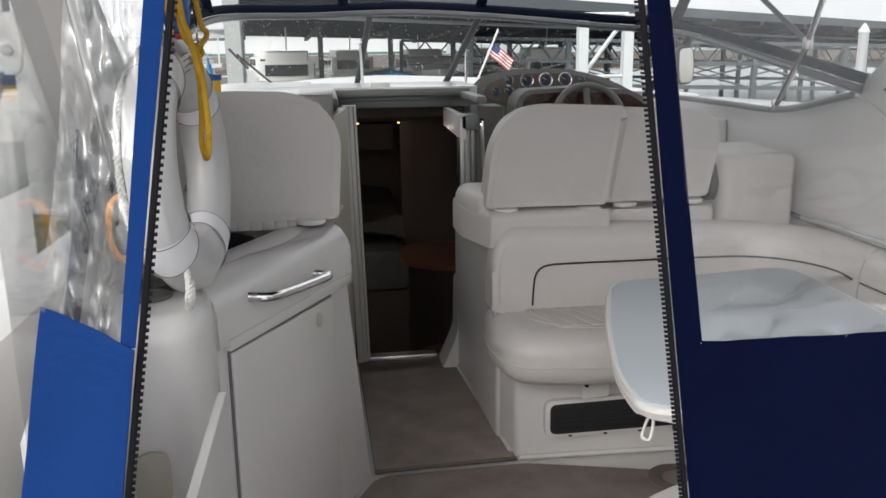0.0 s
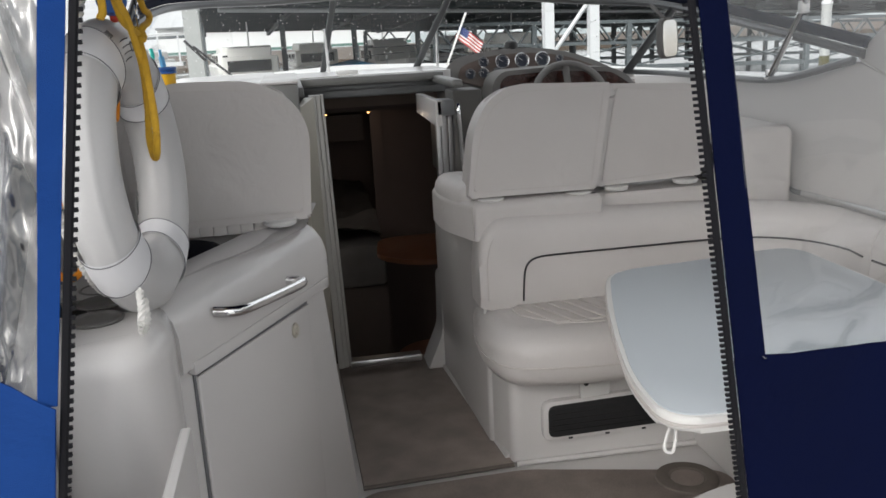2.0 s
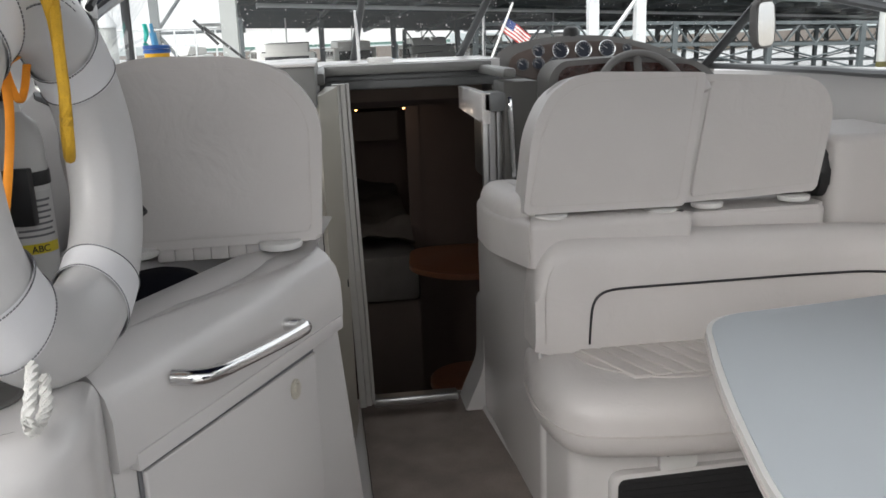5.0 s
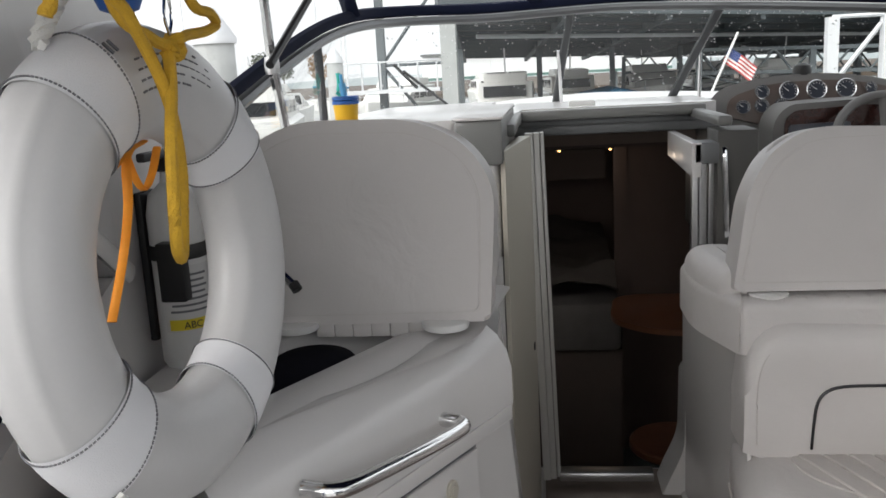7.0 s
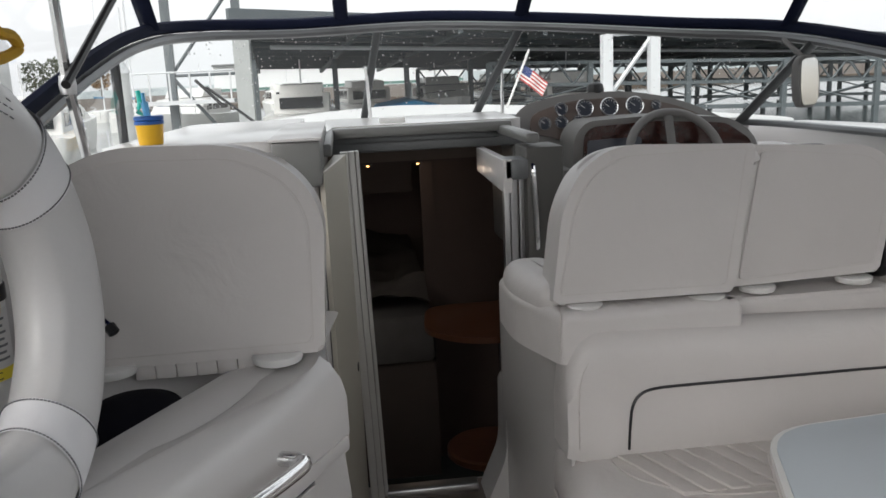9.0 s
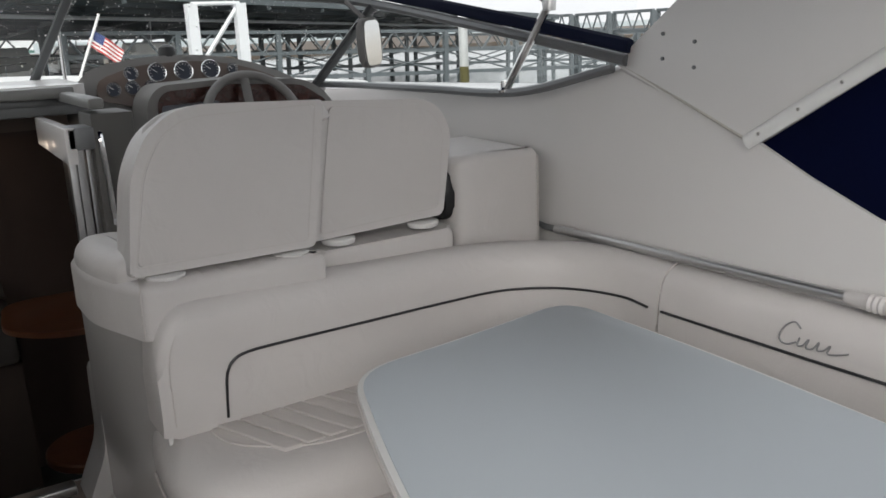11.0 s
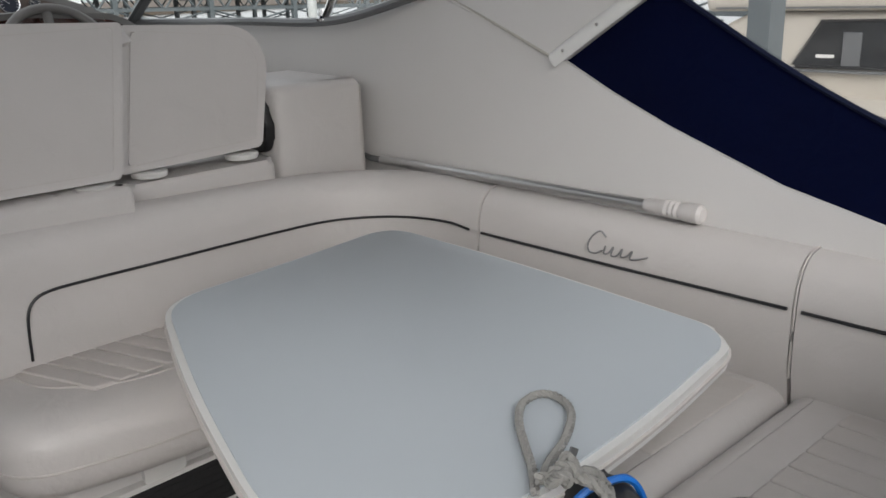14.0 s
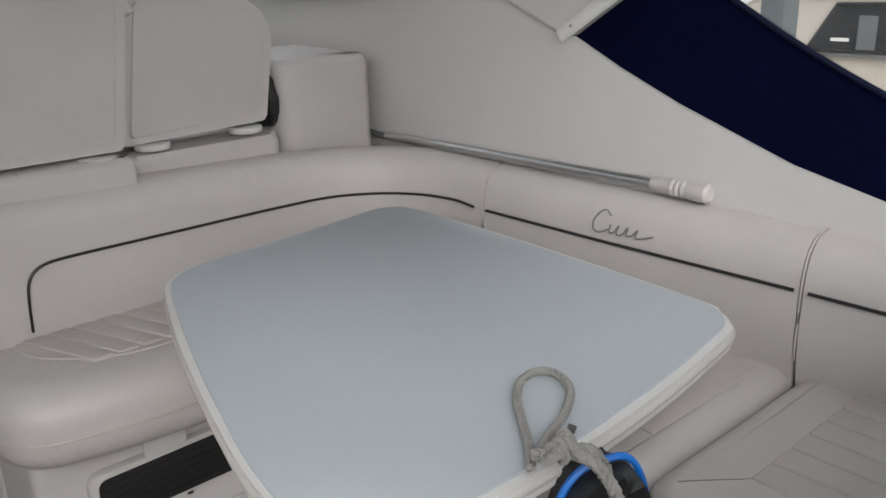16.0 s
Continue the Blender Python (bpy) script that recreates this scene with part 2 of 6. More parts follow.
def structure(name, bm, material, label, category, smooth=40):
    return solid(name, bm, material, label, category, "structure", "", smooth)


def rounded(pts, radius, n=6):
    """A closed outline with its corners rounded; radius: one number, or one for each corner."""
    out, count = [], len(pts)
    for i, p in enumerate(pts):
        r = radius[i] if isinstance(radius, (list, tuple)) else radius
        p = Vector(p)
        a, b = Vector(pts[i - 1]) - p, Vector(pts[(i + 1) % count]) - p
        r = min(r, a.length * 0.49, b.length * 0.49)
        if r < 1e-4:
            out.append(p)
            continue
        s, e = p + a.normalized() * r, p + b.normalized() * r
        for k in range(n + 1):
            t = k / n
            out.append((1 - t) ** 2 * s + 2 * t * (1 - t) * p + t * t * e)
    return out


def slab(outline, m, thick, bevel=0.0, segs=3):
    """A flat outline (2D, in the plane of m's x and y) thickened along m's z, with rounded rims."""
    bm = bmesh.new()
    bottom = [bm.verts.new(m @ Vector((p[0], p[1], 0))) for p in outline]
    top = [bm.verts.new(m @ Vector((p[0], p[1], thick))) for p in outline]
    bm.faces.new(bottom[::-1])
    bm.faces.new(top)
    count = len(outline)
    for i in range(count):
        j = (i + 1) % count
        bm.faces.new((bottom[i], bottom[j], top[j], top[i]))
    if bevel > 0:
        rim = [e for e in bm.edges if (e.verts[0] in top and e.verts[1] in top) or (e.verts[0] in bottom and e.verts[1] in bottom)]
        bmesh.ops.bevel(bm, geom=rim, offset=bevel, segments=segs, profile=0.5, affect="EDGES", clamp_overlap=True)
    return bm


def dome(outline, z0, h, r, segs=7):
    """An upright block with a crisp foot and a softly rounded top; the outline is convex, anticlockwise."""
    pts = [Vector(p[:2]) for p in outline]
    area = sum(pts[i - 1].x * pts[i].y - pts[i].x * pts[i - 1].y for i in range(len(pts)))
    if area < 0:
        pts = pts[::-1]
    inward = []
    for i in range(len(pts)):
        e = (pts[(i + 1) % len(pts)] - pts[i - 1]).normalized()
        inward.append(Vector((-e.y, e.x)))
    bm = bmesh.new()
    rows = [[bm.verts.new((p.x, p.y, z0)) for p in pts]]
    for k in range(segs + 1):
        a = math.pi / 2 * k / segs
        d, z = r * (1 - math.cos(a)), z0 + h - r + r * math.sin(a)
        rows.append([bm.verts.new((p.x + n.x * d, p.y + n.y * d, z)) for p, n in zip(pts, inward)])
    for lower, upper in zip(rows, rows[1:]):
        for i in range(len(pts)):
            j = (i + 1) % len(pts)
            bm.faces.new((lower[i], lower[j], upper[j], upper[i]))
    bm.faces.new(rows[-1])
    bm.faces.new(rows[0][::-1])
    return bm


def pillow(outline, z0, h, tuck, crown):
    """An upholstered block: tucked in at the foot, full at the middle, softly rounded on top; the outline is convex."""
    pts = [Vector(p[:2]) for p in outline]
    area = sum(pts[i - 1].x * pts[i].y - pts[i].x * pts[i - 1].y for i in range(len(pts)))
    if area < 0:
        pts = pts[::-1]
    inward = []
    for i in range(len(pts)):
        e = (pts[(i + 1) % len(pts)] - pts[i - 1]).normalized()
        inward.append(Vector((-e.y, e.x)))
    prof = [(tuck * (1 - math.sin(a)), z0 + tuck * 1.3 * (1 - math.cos(a))) for a in [math.pi / 2 * k / 6 for k in range(7)]]
    prof += [(crown * (1 - math.cos(a)), z0 + h - crown * 0.85 * (1 - math.sin(a))) for a in [math.pi / 2 * k / 9 for k in range(10)]]
    bm, rows = bmesh.new(), []
    for d, z in prof:
        rows.append([bm.verts.new((p.x + n.x * d, p.y + n.y * d, z)) for p, n in zip(pts, inward)])
    for lower, upper in zip(rows, rows[1:]):
        for i in range(len(pts)):
            j = (i + 1) % len(pts)
            bm.faces.new((lower[i], lower[j], upper[j], upper[i]))
    bm.faces.new(rows[-1])
    bm.faces.new(rows[0][::-1])
    return bm


FLAT = Matrix.Identity(4)


def up_at(z):
    return Matrix.Translation((0, 0, z))


def facing_aft(y):
    """Outline in x and z; thickness runs towards the bow from y."""
    return Matrix(((1, 0, 0, 0), (0, 0, 1, y), (0, 1, 0, 0), (0, 0, 0, 1)))


def facing_side(x):
    """Outline in y and z; thickness runs to starboard from x."""
    return Matrix(((0, 0, 1, x), (1, 0, 0, 0), (0, 1, 0, 0), (0, 0, 0, 1)))


def box(x0, x1, y0, y1, z0, z1, bevel=0.0, segs=2):
    bm = bmesh.new()
    bmesh.ops.create_cube(bm, size=1.0, matrix=Matrix.Translation(((x0 + x1) / 2, (y0 + y1) / 2, (z0 + z1) / 2)) @ Matrix.Diagonal((abs(x1 - x0), abs(y1 - y0), abs(z1 - z0), 1)))
    if bevel:
        bmesh.ops.bevel(bm, geom=bm.edges[:], offset=bevel, segments=segs, profile=0.5, affect="EDGES", clamp_overlap=True)
    return bm


def merge(*bms):
    base = bms[0]
    for other in bms[1:]:
        me = bpy.data.meshes.new("tmp")
        other.to_mesh(me)
        other.free()
        base.from_mesh(me)
        bpy.data.meshes.remove(me)
    return base


def spline(pts, n=8, closed=False):
    """Catmull-Rom through the points."""
    pts = [Vector(p) for p in pts]
    out, count = [], len(pts)
    for i in range(count if closed else count - 1):
        p1, p2 = pts[i], pts[(i + 1) % count]
        p0 = pts[i - 1] if (i or closed) else p1 * 2 - p2
        p3 = pts[(i + 2) % count] if (closed or i + 2 < count) else p2 * 2 - p1
        for k in range(n):
            t = k / n
            out.append(0.5 * (2 * p1 + (p2 - p0) * t + (2 * p0 - 5 * p1 + 4 * p2 - p3) * t * t + (3 * p1 - p0 - 3 * p2 + p3) * t ** 3))
    if not closed:
        out.append(pts[-1])
    return out


def tube(pts, r, n=8, closed=False, flat=1.0, taper=None, up=(0, 0, 1)):
    """A round or oval bar along points."""
    pts = [Vector(p) for p in pts]
    bm, rings, count = bmesh.new(), [], len(pts)
    up = Vector(up)
    for i, p in enumerate(pts):
        a = pts[i - 1] if (i or closed) else p
        b = pts[(i + 1) % count] if (closed or i + 1 < count) else p
        d = (b - a).normalized()
        side = d.cross(up)
        if side.length < 1e-3:
            side = d.cross(Vector((1, 0.2, 0)))
        side.normalize()
        top = side.cross(d).normalized()
        rr = r * (taper(i / max(1, count - 1)) if taper else 1)
        rings.append([bm.verts.new(p + side * (math.cos(2 * math.pi * k / n) * rr) + top * (math.sin(2 * math.pi * k / n) * rr * flat)) for k in range(n)])
    for i in range(count if closed else count - 1):
        a, b = rings[i], rings[(i + 1) % count]
        for k in range(n):
            bm.faces.new((a[k], a[(k + 1) % n], b[(k + 1) % n], b[k]))
    if not closed:
        bm.faces.new(rings[0][::-1])
        bm.faces.new(rings[-1])
    return bm


def twisted(pts, r, strands=3, pitch=0.05):
    """A laid rope: strands wound round a line."""
    pts = spline(pts, 6)
    fine, run = [], [0.0]
    for a, b in zip(pts, pts[1:]):
        k = max(1, int((b - a).length / (pitch / 7)))
        fine += [a.lerp(b, j / k) for j in range(k)]
    fine.append(pts[-1])
    for a, b in zip(fine, fine[1:]):
        run.append(run[-1] + (b - a).length)
    bms = []
    for s in range(strands):
        line = []
        for i, p in enumerate(fine):
            d = (fine[min(i + 1, len(fine) - 1)] - fine[max(i - 1, 0)]).normalized()
            u = d.orthogonal() if abs(d.z) > 0.95 else d.cross(Vector((0, 0, 1)))
            u.normalize()
            v = d.cross(u)
            a = 2 * math.pi * (run[i] / pitch + s / strands)
            line.append(p + (u * math.cos(a) + v * math.sin(a)) * r * 0.5)
        bms.append(tube(line, r * 0.58, 5))
    return merge(*bms)


def lathe(profile, m=FLAT, n=24):
    """A turned shape from (radius, height) pairs."""
    bm, rings = bmesh.new(), []
    for r, h in profile:
        rings.append([bm.verts.new(m @ Vector((r * math.cos(2 * math.pi * k / n), r * math.sin(2 * math.pi * k / n), h))) for k in range(n)])
    for a, b in zip(rings, rings[1:]):
        for k in range(n):
            bm.faces.new((a[k], a[(k + 1) % n], b[(k + 1) % n], b[k]))
    bm.faces.new(rings[0][::-1])
    bm.faces.new(rings[-1])
    bmesh.ops.remove_doubles(bm, verts=bm.verts, dist=1e-5)
    return bm


def sweep(path, profile, caps=True):
    """profile(f) gives (out, z) pairs at the fraction f of a plan path; out is measured to the path's right."""
    path = [Vector((p[0], p[1])) for p in path]
    bm, rings, count = bmesh.new(), [], len(path)
    run = [0.0]
    for a, b in zip(path, path[1:]):
        run.append(run[-1] + (b - a).length)
    for i, p in enumerate(path):
        d = (path[min(i + 1, count - 1)] - path[max(i - 1, 0)]).normalized()
        out = Vector((d.y, -d.x))
        rings.append([bm.verts.new((p.x + out.x * o, p.y + out.y * o, z)) for o, z in profile(run[i], run[-1])])
    n = len(rings[0])
    for a, b in zip(rings, rings[1:]):
        for k in range(n):
            bm.faces.new((a[k], a[(k + 1) % n], b[(k + 1) % n], b[k]))
    if caps:
        bm.faces.new(rings[0][::-1])
        bm.faces.new(rings[-1])
    return bm


def grid_sheet(corner, du, dv, nu, nv, push=None):
    """A sheet spanned by two vectors; push(u, v) moves each point."""
    bm = bmesh.new()
    corner, du, dv = Vector(corner), Vector(du), Vector(dv)
    rows = []
    for j in range(nv + 1):
        row = []
        for i in range(nu + 1):
            u, v = i / nu, j / nv
            p = corner + du * u + dv * v
            if push:
                p += push(u, v, p)
            row.append(bm.verts.new(p))
        rows.append(row)
    for j in range(nv):
        for i in range(nu):
            bm.faces.new((rows[j][i], rows[j][i + 1], rows[j + 1][i + 1], rows[j + 1][i]))
    return bm


def thick_sheet(bm, t):
    bmesh.ops.recalc_face_normals(bm, faces=bm.faces)
    bmesh.ops.solidify(bm, geom=bm.faces[:], thickness=t)
    return bm


# ---------------------------------------------------------------- the boat's shell
PORT, STB, MID = -0.72, 1.66, 0.47

structure("floor", box(-0.95, 1.9, -2.85, 0.2, -0.06, -0.006), GEL, "white moulded cockpit sole under the carpet", "floor")
aisle = [(-0.035, -0.955), (0.475, -0.935), (0.40, 0.05), (0.36, 0.16), (-0.05, 0.16)]
tagged(link("carpet", slab(aisle, up_at(-0.005), 0.016, 0.004, 2), CARPET), "taupe marine carpet in the companionway aisle", "carpet")
tagged(link("carpet", slab(rounded([(-0.46, -2.62), (1.12, -2.62), (1.12, -1.16), (0.50, -0.985), (-0.03, -1.0), (-0.34, -1.62), (-0.44, -1.9)], 0.05), up_at(-0.005), 0.011, 0.003, 2), CARPET),
       "taupe marine carpet on the cockpit sole", "carpet")
structure("trim", tube([(-0.035, -0.965, 0.006), (0.475, -0.945, 0.006)], 0.009, 6, flat=0.7), CARPET_EDGE, "brown binding along the carpet edge", "trim")

# swim platform and transom
structure("floor", box(-1.0, 1.95, -5.2, -2.85, -0.12, -0.012, 0.03), NONSKID, "white non-skid swim platform behind the cockpit", "platform")
structure("wall_south", merge(box(0.44, 1.66, -2.63, -2.56, -0.01, 0.74, 0.02)), GEL, "white moulded transom with an opening", "wall")

# starboard side: coaming wall with a rising ridge
stb_outline = [(0.9, -0.05), (0.9, 1.17), (-0.30, 1.195), (-0.60, 1.20), (-0.78, 1.225), (-0.96, 1.29), (-1.38, 1.125), (-1.54, 1.048), (-1.69, 0.985), (-1.95, 0.893), (-2.2, 0.835), (-2.80, 0.80), (-2.80, -0.05)]
structure("wall_east", slab(stb_outline, facing_side(STB), 0.30, 0.02), GEL, "white glossy fibreglass coaming with a diagonal ridge", "wall")
structure("trim", tube(spline([(STB - 0.004, -0.97, 1.285), (STB - 0.006, -1.17, 1.205), (STB - 0.006, -1.39, 1.115)], 6), 0.006, 6), SEAM, "grey joint where arch meets coaming", "trim")
port_outline = [(0.9, -0.05), (0.9, 1.20), (-0.60, 1.205), (-0.78, 1.225), (-0.96, 1.29), (-1.38, 1.12), (-2.04, 0.95), (-2.80, 0.92), (-2.80, -0.05)]


def narrow(ob):
    """The port side draws in towards the stern."""
    for v in ob.data.vertices:
        if v.co.y < -1.4:
            v.co.x += (-1.4 - v.co.y) * 0.17
    return ob


def finer(bm, cuts=5):
    bmesh.ops.bisect_plane(bm, geom=bm.verts[:] + bm.edges[:] + bm.faces[:], plane_co=(0, -1.4, 0), plane_no=(0, 1, 0))
    return bm


narrow(structure("wall_west", finer(slab([(-2.53 if p[0] < -2.7 else p[0], p[1]) for p in port_outline], facing_side(PORT - 0.07), 0.07)), GEL, "white fibreglass coaming on the port side", "wall"))
# outer hull and side decks
structure("deck", merge(box(1.93, 2.15, -5.0, 1.2, -0.7, 0.74, 0.05), box(-1.25, -1.0, -5.0, 1.2, -0.7, 0.74, 0.05)), NONSKID, "white side decks of the boat", "deck")
bow = slab(rounded([(-1.25, 1.15), (2.15, 1.15), (1.95, 3.0), (1.2, 5.2), (0.47, 6.2), (-0.26, 5.2), (-1.0, 3.0)], 0.3), up_at(1.125), 0.03, 0.01)
structure("deck", bow, NONSKID, "white foredeck ahead of the windshield", "deck")

# radar arch: two raked legs and a crossing
def arch_leg(x):
    return slab(rounded([(-0.95, 1.285), (-1.40, 1.108), (-2.70, 1.93), (-2.72, 2.12), (-2.10, 2.12)], [0.02, 0.02, 0.08, 0.08, 0.12]), facing_side(x), 0.09, 0.015)


arch = thing("radar_arch", "white fibreglass radar arch raked over the cockpit", "arch", (MID, -2.0, 2.0))
part("leg", arch_leg(STB - 0.01), GEL, arch)
narrow(part("leg", finer(arch_leg(PORT - 0.08)), GEL, arch))
part("crossbar", box(PORT, STB, -2.70, -2.15, 2.02, 2.12, 0.03), GEL, arch)
for side, x in ((1, STB - 0.02), (-1, PORT + 0.02)):
    strip = (narrow if side < 0 else (lambda o: o))(part("track", tube([(x, -1.385, 1.115), (x, -2.66, 1.905)], 0.017, 8, flat=0.5, up=(1, 0, 0)), TRIM, arch, "white canvas track with screws"))
    for k in range(9):
        f = 0.03 + k * 0.075
        c = Vector((x - 0.009 * side + (max(0.0, 1.275 * f - 0.015) * 0.17 if side < 0 else 0), -1.385 - 1.275 * f, 1.115 + 0.79 * f))
        part("screw", lathe([(0.004, -0.001), (0.004, 0.001)], Matrix.Translation(c) @ Matrix.Rotation(radians(90), 4, "Y"), 8), CHROME, strip)
for k in range(4):
    part("cover_plate", lathe([(0.005, -0.002), (0.005, 0.002)], Matrix.Translation((STB - 0.012, -1.12 - 0.1 * (k % 2), 1.30 + 0.06 * (k // 2) - 0.02 * (k % 2))) @ Matrix.Rotation(radians(90), 4, "Y"), 8), ALU_DULL, arch)

# canvas roof
roof = thing("bimini", "navy canvas bimini on a polished tube frame", "awning", (MID, -0.8, 1.2))
def sag(u, v, p):
    return Vector((0, 0, 0.10 * math.sin(math.pi * u) + 0.012 * math.sin(9 * v * math.pi)))


part("canopy", thick_sheet(grid_sheet((PORT - 0.05, -2.2, 2.02), (STB - PORT + 0.1, 0, 0), (0, 2.25, -0.02), 16, 16, sag), 0.006), NAVY, roof)

# side quarter curtains: navy band below a clear window
for side, x, name in ((1, STB + 0.015, "starboard"), (-1, PORT - 0.035, "port")):
    q = thing("quarter_curtain", "navy canvas quarter curtain with a clear vinyl window", "curtain", (x, -2.0, 0.9), "quarter curtains")
    low = rounded([(-1.36, 1.105), (-1.69, 0.950), (-1.95, 0.860), (-2.2, 0.805), (-2.66, 0.77), (-2.66, 0.93), (-2.30, 0.97), (-2.02, 1.075), (-1.69, 1.255), (-1.67, 1.30)], [0, 0.1, 0.1, 0.1, 0.02, 0.02, 0.1, 0.1, 0.04, 0])
    shape = narrow if side < 0 else (lambda o: o)
    shape(part("canvas_band", slab(low, facing_side(x - 0.004), 0.008, 0.002), NAVY, q))
    pane = [(-1.68, 1.29), (-1.70, 1.235), (-2.02, 1.06), (-2.30, 0.955), (-2.66, 0.915), (-2.66, 1.90)]
    glaze = shape(part("window", slab(pane, facing_side(x), 0.001), VINYL_CLEAR, q, "clear flexible vinyl"))
    glaze.visible_shadow = False
    shape(part("binding", tube(spline([(x - 0.006 * side, -1.685, 1.265), (x - 0.006 * side, -1.75, 1.225), (x - 0.006 * side, -2.02, 1.078), (x - 0.006 * side, -2.30, 0.972), (x - 0.006 * side, -2.66, 0.932)], 5), 0.006, 6), NAVY_DARK, q))

# ---------------------------------------------------------------- windshield
TOP = [(-0.73, -1.0, 1.30), (-0.69, -0.35, 1.475), (-0.64, 0.08, 1.565), (-0.52, 0.42, 1.60), (-0.20, 0.66, 1.61), (0.28, 0.74, 1.625), (0.76, 0.66, 1.595), (1.18, 0.44, 1.545), (1.50, 0.18, 1.50), (1.58, -0.55, 1.38), (1.645, -1.0, 1.295)]
BOT = [(-0.73, -0.95, 1.265), (-0.70, -0.60, 1.215), (-0.72, 0.10, 1.215), (-0.70, 0.62, 1.225), (-0.40, 1.05, 1.24), (0.03, 1.23, 1.245), (0.53, 1.22, 1.24), (1.05, 0.98, 1.22), (1.55, 0.56, 1.195), (1.565, -0.15, 1.20), (1.575, -0.62, 1.205), (1.645, -0.95, 1.275)]
shield = thing("windshield", "grey-framed wraparound windshield with several panes", "windshield", (MID, 0.8, 1.22))
tops, bots = spline(TOP, 8), spline(BOT, 8)
part("top_frame", tube(tops, 0.020, 8, flat=0.8), ALU_DULL, shield)
part("bottom_frame", tube(bots, 0.013, 8), ALU_DULL, shield)


def on(line, f):
    f = max(0.0, min(1.0, f)) * (len(line) - 1)
    i = min(int(f), len(line) - 2)
    return line[i].lerp(line[i + 1], f - i)


def nearest(line, x=None, y=None, side=0):
    """The point of a line at a given x (front) or y (side)."""
    best = min(line, key=lambda p: (abs(p.x - x) if x is not None else abs(p.y - y)) + (0 if side == 0 or (p.x - MID) * side > 0 else 9) + (0 if y is not None or p.y > 0 else 9))
    return best


PILLARS = [
    (nearest(bots, y=-0.02, side=-1), nearest(tops, y=-0.16, side=-1), 0.014),
    (nearest(bots, x=0.03), nearest(tops, x=0.09), 0.016),
    (nearest(bots, x=0.53), nearest(tops, x=0.66), 0.018),
    (nearest(bots, x=1.52), nearest(tops, y=0.14, side=1), 0.022),
]
for a, b, r in PILLARS:
    part("mullion", tube([a, b], r, 8, flat=0.7, up=(0, 1, 0)), MULLION, shield)


def ruled(a, b, lo, hi, n=14):
    bm, prev = bmesh.new(), None
    for k in range(n + 1):
        f = lo + (hi - lo) * k / n
        p, q = bm.verts.new(on(a, f)), bm.verts.new(on(b, f))
        if prev:
            bm.faces.new((prev[0], p, q, prev[1]))
        prev = (p, q)
    return bm


for lo, hi in ((0.0, 0.25), (0.25, 0.44), (0.44, 0.56), (0.56, 0.78), (0.78, 1.0)):
    pane = part("pane", ruled(bots, tops, lo, hi), GLASS, shield, "clear glass pane with water spots")
    pane.visible_shadow = False
# dried water spots on the outside of the glass
random.seed(23)
spots = bmesh.new()
for k in range(1100):
    f = random.choice((random.uniform(0.28, 0.47), random.uniform(0.46, 0.60), random.uniform(0.6, 0.75)))
    v = 1 - random.random() ** 1.6 * 0.85
    c, along = on(bots, f).lerp(on(tops, f), v), (on(bots, min(1, f + 0.01)) - on(bots, f)).normalized()
    up = (on(tops, f) - on(bots, f)).normalized()
    out = along.cross(up).normalized() * 0.004
    r = random.choice((random.uniform(0.001, 0.002), random.uniform(0.0012, 0.0042)))
    tall = random.uniform(0.8, 1.7)
    ring_ = [spots.verts.new(c + out + along * r * math.cos(a) + up * r * tall * math.sin(a)) for a in [q * math.pi / 3 for q in range(6)]]
    spots.faces.new(ring_)
tagged(part("water_spots", spots, DROPS, shield, "dried water spots", 0), kind="stuff")
# chrome struts behind the two middle mullions
for x, z0 in ((0.055, 1.26), (0.62, 1.25)):
    part("strut", tube([(x, 1.0, z0 - 0.02), (x - 0.01, 0.93, z0 + 0.22)], 0.007, 8), CHROME, shield, "polished brace")
# wiper
wiper = part("wiper", tube([(-0.42, 1.02, 1.27), (-0.58, 0.80, 1.43)], 0.006, 6), BLACK, shield, "black windscreen wiper")
part("blade", tube([(-0.62, 0.80, 1.46), (-0.53, 0.82, 1.36)], 0.007, 6), BLACK, wiper)

# navy front connector: band on the windshield, clear panels up to the bimini
front = thing("front_curtain", "navy-edged clear vinyl panels above the windshield", "curtain", (MID, 0.4, 1.7))
lift = [p + Vector((0, -0.012, 0.036)) for p in tops]
part("hem", tube(lift, 0.017, 8, flat=1.15), NAVY_DARK, front)
high = []
for p in tops:
    f = max(0.0, min(1.0, (p.y + 1.0) / 1.75))
    high.append(Vector((MID + (p.x - MID) * 1.02, p.y - 0.45 * f - 0.15, 2.04)))
for lo, hi in ((0.0, 0.2), (0.2, 0.44), (0.44, 0.56), (0.56, 0.78), (0.78, 1.0)):
    pane = part("pane", ruled(lift, high, lo, hi, 10), VINYL_FRONT, front, "clear flexible vinyl")
    pane.visible_shadow = False
for f in (0.215, 0.435, 0.575, 0.79):
    part("zip_band", tube([on(lift, f), on(high, f)], 0.027, 6, flat=0.35, up=(0, 1, 0)), NAVY_DARK, front)

